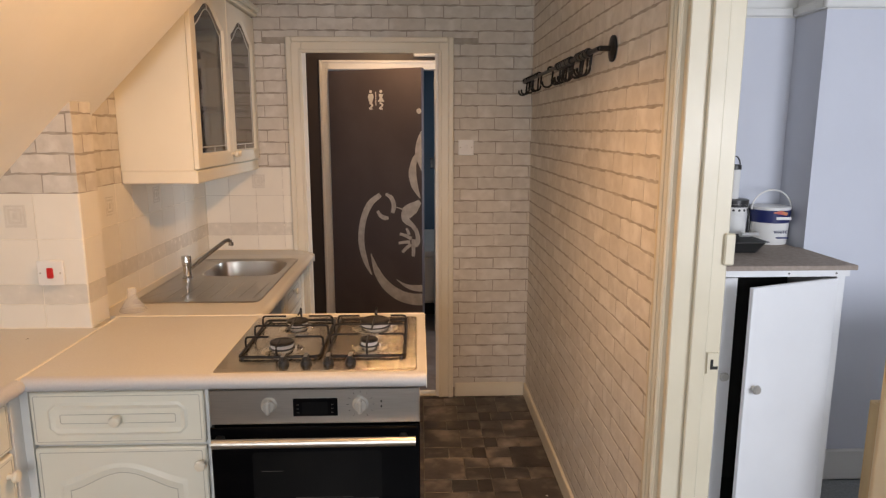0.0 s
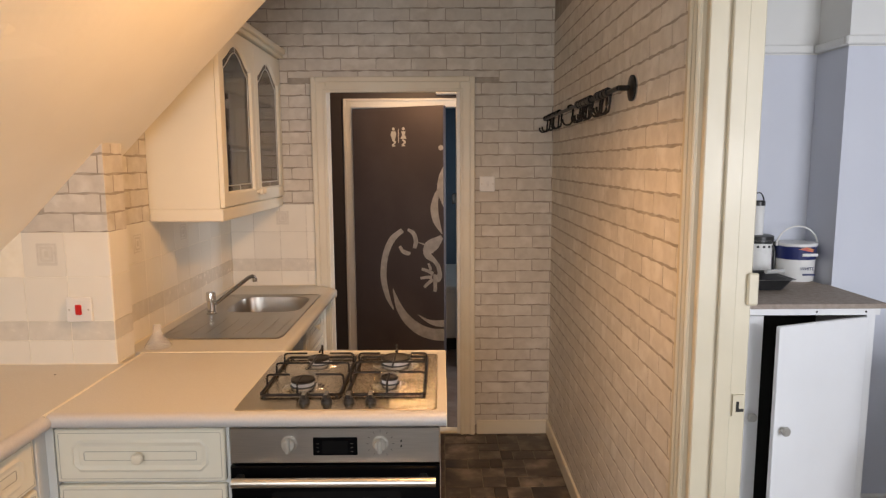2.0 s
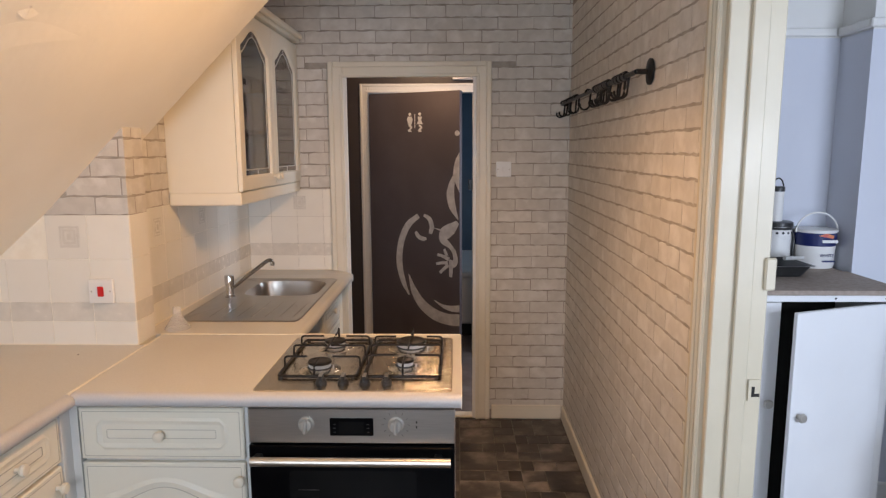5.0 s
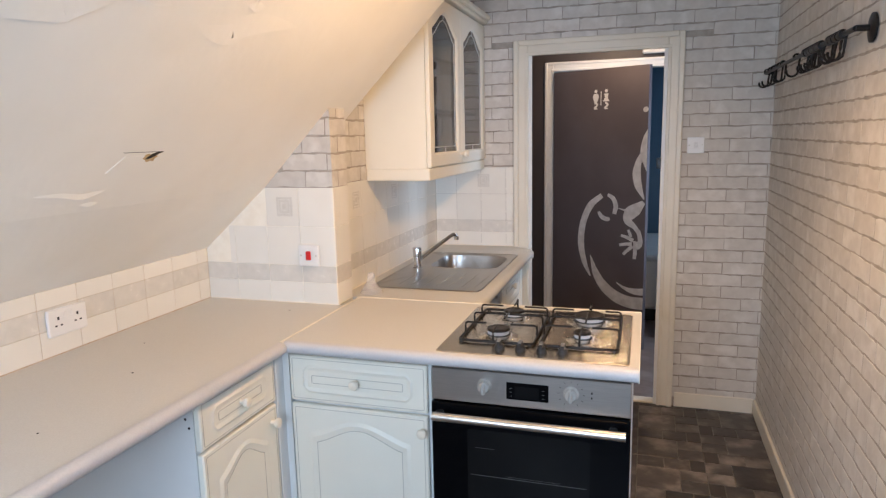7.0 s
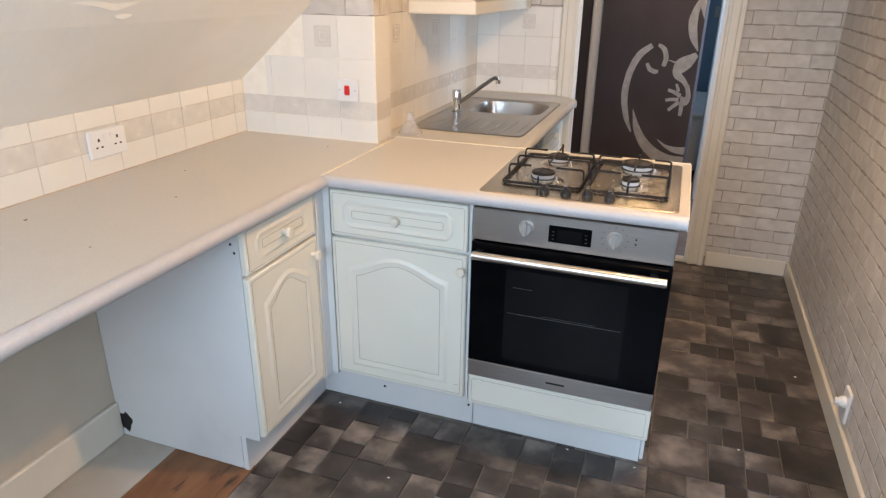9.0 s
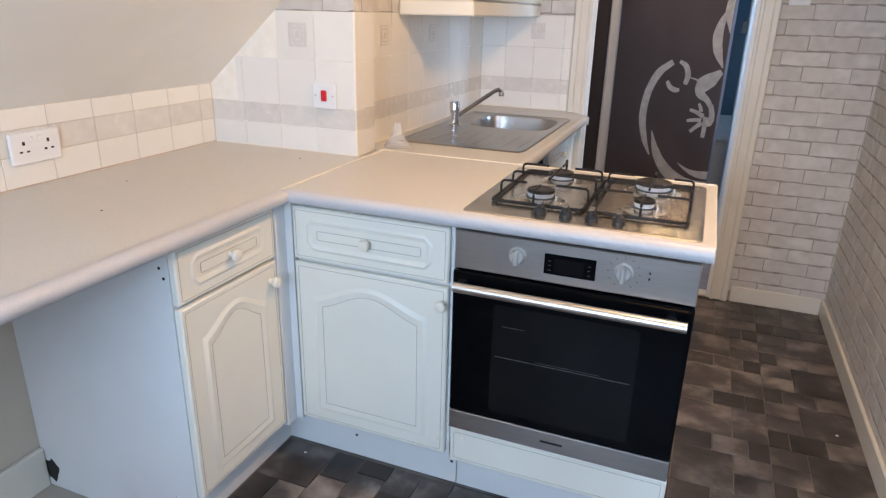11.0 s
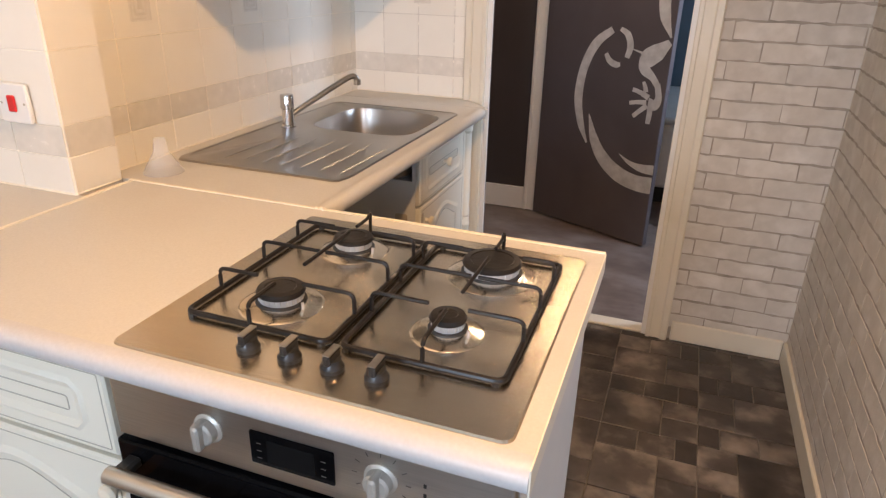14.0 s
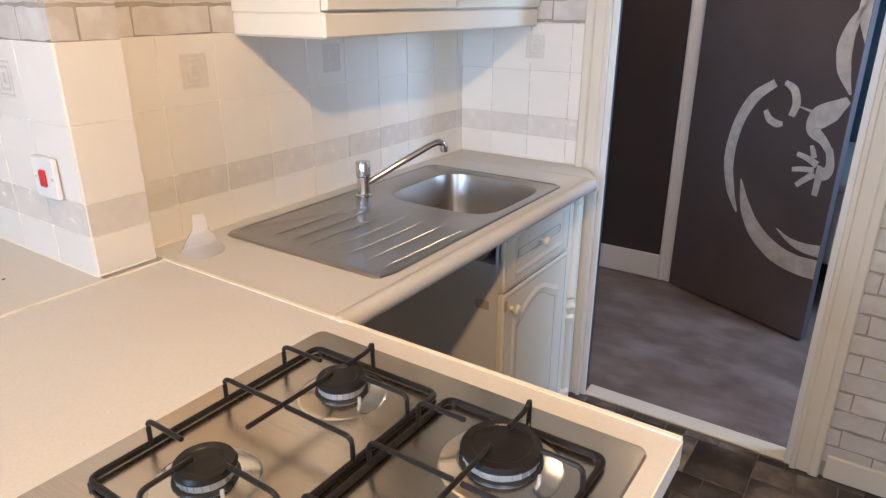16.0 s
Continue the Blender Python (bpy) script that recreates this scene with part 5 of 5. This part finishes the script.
# ---- side room ----
cup = thing("cupboard", (1.2, 2.4, 0), "white low cupboard with one door ajar", "cupboard")
part("side_panel", boxes((1.600, 1.632, 2.25, 2.598, 0, 1.035)), M_CUPBOARD, cup)
# back and base are near-black: the cupboard's inner shade is put into their colour
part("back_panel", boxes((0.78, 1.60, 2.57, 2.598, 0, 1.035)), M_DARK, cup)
part("top_rail", boxes((0.78, 1.632, 2.225, 2.25, 1.035, 1.060)), M_CUPBOARD, cup)
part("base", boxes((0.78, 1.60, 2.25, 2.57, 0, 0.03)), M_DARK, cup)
top = part("cupboard_top", boxes((0.77, 1.655, 2.215, 2.598, 1.060, 1.078), (0.77, 1.638, 2.598, 2.818, 1.060, 1.078), bev=0.002), M_CHIPTOP, cup, "bare brown chipboard top")
for x in (1.40, 1.58):
    part("screw", lathe(bmesh.new(), [(0.004, 0), (0.003, 0.002)], axes((x, 2.225, 1.047), (1, 0, 0)), 8), M_DARK, cup)
d1 = part("door", boxes((0.80, 1.212, 2.232, 2.249, 0.03, 1.03), bev=0.002), M_CUPBOARD, cup)
part("knob", lathe(bmesh.new(), [(0.008, 0), (0.010, 0.012), (0.018, 0.020), (0.014, 0.028)], axes((1.180, 2.232, 0.65), (1, 0, 0)), 14), M_DIAL, d1)
ang = radians(20)
D2 = axes((1.598, 2.236, 0), (-math.cos(ang), -math.sin(ang), 0))
d2 = part("door", boxes((0, 0.425, 0.03, 1.025, 0.0, 0.017), bev=0.002), M_CUPBOARD, cup, m=D2)
part("knob", lathe(bmesh.new(), [(0.008, 0.0), (0.010, -0.012), (0.018, -0.020), (0.014, -0.028)], D2 @ Matrix.Translation((0.390, 0.65, 0)), 14), M_DIAL, d2)
cup.location.x -= 0.033


def paint_tub(x, y, r, h, label, lid, band=True):
    z = 1.078
    t = thing("paint_tub", (x, y, z), label, "paint tin", "paint tins")
    T = Matrix.Translation((x, y, z))
    body = part("tub", lathe(bmesh.new(), [(r * 0.9, 0), (r * 0.93, 0.004), (r, h - 0.012), (r * 1.04, h - 0.010), (r * 1.04, h - 0.002), (r * 0.98, h)], T, 28), M_PLASTIC, t)
    if lid:
        part("lid", lathe(bmesh.new(), [(r * 1.06, h - 0.012), (r * 1.06, h + 0.006), (r * 0.9, h + 0.010)], T, 28), M_KNOBBLACK, t, "black lid")
    if band:
        part("label_band", lathe(bmesh.new(), [(r * 0.975 + 0.0008, h * 0.58), (r + 0.0012, h - 0.014)], T, 28), M_NAVY, body, "navy label band")
    return t, body


t, body = paint_tub(1.547, 2.727, 0.083, 0.165, "white plastic paint tub with navy label and wire handle", False)
pts = [(1.547 + 0.089 * math.cos(a), 2.715, 1.078 + 0.150 + 0.085 * math.sin(a)) for a in (math.pi * k / 16 for k in range(17))]
part("handle", tube(bmesh.new(), pts, 0.0035, 8), M_PLASTIC, t, "white bail handle")
LM = axes((1.547, 2.727 - 0.0835, 1.078), (1, 0, 0))
part("logo_patch", prism(bmesh.new(), [(-0.03, 0.142), (0.03, 0.130), (0.035, 0.142), (0.005, 0.152)], 0, 0.0022), M_YELLOW, body, "coloured label patch", m=LM)
part("logo_bar", boxes((-0.012, 0.052, 0.112, 0.124, -0.002, 0.0022)), M_PLASTIC, body, m=LM)
part("small_print", boxes((-0.005, 0.045, 0.030, 0.036, -0.006, 0.0030)), M_NAVY, body, m=LM)
txt = bpy.data.curves.new("label_word", "FONT")
txt.body, txt.size, txt.extrude, txt.align_x = "WHITE", 0.019, 0.0005, "CENTER"
txt.materials.append(M_NAVY)
word = new("label_word", txt)
word.parent = body
word.matrix_basis = Matrix.Translation(-PLACE[body]) @ axes((1.557, 2.727 - 0.0845, 1.130), (1, 0, 0))
t, body = paint_tub(1.396, 2.752, 0.058, 0.185, "white paint tin with black lid and dotted label", True, False)
part("dark_band", lathe(bmesh.new(), [(0.0585, 0.160), (0.0590, 0.172)], Matrix.Translation((1.396, 2.752, 1.078)), 28), M_KNOBBLACK, body)
for k in range(7):
    a = radians(-140 + 24 * k)
    part("label_dot", lathe(bmesh.new(), [(0.0055, 0), (0.0055, 0.0016)], axes((1.396 + 0.0572 * math.cos(a), 2.752 + 0.0572 * math.sin(a), 1.225), (-math.sin(a), math.cos(a), 0)), 10), M_KNOBBLACK, body)
part("handle", tube(bmesh.new(), bent([(1.452, 2.745, 1.24), (1.462, 2.735, 1.20), (1.458, 2.73, 1.12), (1.448, 2.74, 1.10)], 0.02), 0.006, 8), M_KNOBBLACK, t, "black handle")
t, body = paint_tub(1.386, 2.752, 0.027, 0.140, "slim white and black bottle standing on a paint tin", True, False)
t.location.z += 0.195
part("bail", tube(bmesh.new(), [(1.386 + 0.025 * math.cos(a), 2.752, 1.078 + 0.135 + 0.05 * math.sin(a)) for a in (math.pi * k / 10 for k in range(11))], 0.003, 6), M_KNOBBLACK, t)
tray = thing("paint_tray", (1.28, 2.55, 1.078), "black plastic paint tray with a brush across it", "paint tray")
bm = bmesh.new()
rings = [[bm.verts.new((*p, z)) for p in poly] for poly, z in ((rounded(1.18, 1.375, 2.475, 2.65, 0.02), 1.0785), (rounded(1.155, 1.405, 2.45, 2.675, 0.025), 1.125), (rounded(1.145, 1.415, 2.44, 2.685, 0.028), 1.125), (rounded(1.16, 1.40, 2.455, 2.67, 0.024), 1.121), (rounded(1.185, 1.37, 2.48, 2.645, 0.02), 1.083))]
for a, b in zip(rings, rings[1:]):
    for i in range(len(a)):
        bm.faces.new((a[i], a[(i + 1) % len(a)], b[(i + 1) % len(a)], b[i]))
bm.faces.new(rings[0][::-1]), bm.faces.new(rings[-1])
part("tray", bm, M_KNOBBLACK, tray)
part("brush_handle", tube(bmesh.new(), [(1.35, 2.58, 1.136), (1.445, 2.62, 1.131)], 0.009, 8), M_LEAD, tray)

chest = thing("wooden_chest", (1.6, 1.9, 0), "light wooden cabinet at the side of the room", "cabinet")
part("carcass", boxes((1.64, 2.2, 1.75, 2.1, 0.0, 0.60), bev=0.004), M_PINE, chest)
part("drawer_front", boxes((1.65, 2.19, 1.738, 1.75, 0.33, 0.57), bev=0.003), M_PINE, chest)
part("drawer_front", boxes((1.65, 2.19, 1.738, 1.75, 0.05, 0.31), bev=0.003), M_PINE, chest)
tv = thing("black_screen", (1.9, 1.9, 0.60), "black flat screen standing on the wooden cabinet", "screen")
part("casing", boxes((1.665, 2.2, 1.86, 1.90, 0.63, 0.95), bev=0.006), M_KNOBBLACK, tv)
part("glass", boxes((1.68, 2.185, 1.857, 1.861, 0.645, 0.935)), M_BLACKGLASS, tv)
part("stand", boxes((1.80, 2.05, 1.82, 1.96, 0.60, 0.612), (1.90, 1.95, 1.875, 1.895, 0.61, 0.64), bev=0.003), M_KNOBBLACK, tv)


# ---- pieces of walls and floors ----
# sloped ceiling line on the pier's face, with u from -1.735
SL = [((-1.735, 1.110), (-1.43, 1.372)), ((-1.43, 1.372), (-1.13, 1.675))]
cuts = []
for (xa, za), (xb, zb) in SL[1:]:
    k = (zb - za) / (xb - xa)
    cuts.append((-k, 1.0, za + k * (-1.735 - xa)))
brick_wall(wall_north, NORTH, 1.825, 0.0543, 2.49, hole=(0.482, 1.386, 2.064), cuts=(), shift=0.028)
brick_wall(wall_east, EAST, 2.065, 0.0516, 2.35, joined_above=1.75, shift=0.06)
brick_wall(wall_pier_upper, PIERF, 0.595, 1.3665, 1.70, cuts=cuts, shift=0.10)
brick_wall(wall_pier_upper, PIERS, 0.132, 1.365, 1.672, shift=0.13)
brick_wall(wall_pier_upper, SINKW, 0.36, 1.365, 2.2, shift=0.02, row0=1)

ROWS = [(0.085, M_TILE), (0.07, M_BORDER), (0.155, M_TILE), (0.155, M_TILE)]
tile_wall(wall_pier, SINKW, 1.35, TOP, ROWS, start=0.11)
tile_wall(wall_pier, PIERS, 0.132, TOP, ROWS)


def slope_edge(z):
    """Where the sloped ceiling meets the pier at height z, as u."""
    return 0.305 - (1.372 - z) / 0.859 if z < 1.372 else 0.305 + (z - 1.372)


tile_wall(wall_pier, PIERF, 0.595, TOP, ROWS, start=0.145, cut=lambda z: max(0.0, slope_edge(z)))
tile_wall(wall_north, axes((-1.2, NY, 0), (1, 0, 0)), 0.482, TOP, ROWS, start=0.13)
tile_wall(wall_west, WEST, 3.465, TOP, [(0.085, M_TILE), (0.07, M_BORDER), (0.055, M_TILE)], start=0.1, tw=0.15)
for m, u, v in ((SINKW, 0.165, 1.245), (SINKW, 0.62, 1.245), (PIERF, 0.345, 1.25), (NORTH, 0.26, 1.25)):
    bm = prism(bmesh.new(), rounded(0, 0.072, 0, 0.078, 0.004, 2), 0.0016, 0.0026, bev=0.0005)
    piece("motif", mesh_of(bm, "motif", M_MOTIF), wall_north if m is NORTH else wall_pier, m @ Matrix.Translation((u, v, 0)))
    bm = bmesh.new()
    for e, w in ((0.004, 0.004), (0.014, 0.006), (0.028, 0.009)):
        for a, b, c, d in ((e, 0.072 - e, e, e + w), (e, 0.072 - e, 0.078 - e - w, 0.078 - e), (e, e + w, e + w, 0.078 - e - w), (0.072 - e - w, 0.072 - e, e + w, 0.078 - e - w)):
            box(bm, a, b, c, d, 0.0024, 0.0031)
    piece("motif_line", mesh_of(bm, "motif_line", M_BORDER), wall_north if m is NORTH else wall_pier, m @ Matrix.Translation((u, v, 0)))

# floor: square vinyl tiles of six printed slates each
LAY = [(0, 0, 0.22, 0.34, 1), (0.22, 0, 0.60, 0.34, 0), (0.60, 0, 1, 0.34, 0), (0, 0.34, 0.38, 0.66, 0), (0, 0.66, 0.38, 1, 0), (0.38, 0.34, 1, 1, 0)]
FT = 0.3065
floor = bpy.data.objects["floor"]
SLATES = {}
rest = bmesh.new()
count = 0
for i in range(-4, 2):
    for j in range(-10, 7):
        x0, y0 = 0.012 + i * FT, 1.725 + j * FT
        turn = (0 if i % 2 else 2) if j >= 0 else ((1 if (i + j) % 2 else 3) if i < 0 else (2 if i == 0 else 0))
        near = j >= -3
        if j >= 0 and i < -2 and j < 5:
            continue
        for a, b, c, d, dark in LAY:
            for _ in range(turn):
                a, b, c, d = 1 - d, a, 1 - b, c
            xs, ys = (x0 + a * FT, x0 + c * FT), (y0 + b * FT, y0 + d * FT)
            xs = (max(xs[0], -1.20), min(xs[1], 0.622))
            ys = (ys[0], min(ys[1], 3.598))
            if xs[1] - xs[0] < 0.01 or ys[1] - ys[0] < 0.01:
                continue
            w, h = xs[1] - xs[0] - 0.0036, ys[1] - ys[0] - 0.0036
            hidden = xs[1] < -0.01 and ys[0] > 1.75 and ys[1] < 2.2
            if hidden or not near or count >= 295:
                box(rest, xs[0], xs[0] + w, ys[0], ys[0] + h, -0.004, 0.0)
                continue
            key = (round(w, 3), round(h, 3), dark)
            if key not in SLATES:
                bm = prism(bmesh.new(), [(0, 0), (w, 0), (w, h), (0, h)], -0.004, 0.0006, bev=0.0012)
                SLATES[key] = mesh_of(bm, "slate", M_VINYLDARK if dark else M_VINYL)
            piece("slate", SLATES[key], floor, Matrix.Translation((xs[0], ys[0], 0)))
            count += 1
chips = bmesh.new()
for x, y, r in ((0.543, 2.495, 0.005), (-0.771, 1.369, 0.004), (-0.255, 1.712, 0.004), (-1.110, 1.674, 0.004), (-0.03, 1.700, 0.004), (0.30, 1.92, 0.003)):
    prism(chips, [(x + r * k * math.cos(a), y + r * k * math.sin(a)) for a, k in ((0.3, 1.2), (1.6, 0.7), (2.9, 1.1), (4.2, 0.8), (5.3, 1.0))], 0.0004, 0.0025)
debris = tagged(new("paint_chips", mesh_of(chips, "paint_chips", M_PLASTIC)), "small white paint chips scattered on the vinyl floor", "debris", kind="stuff")
far = new("slates", mesh_of(rest, "slates", M_VINYL))
far.parent = floor
tagged(far, kind="stuff")
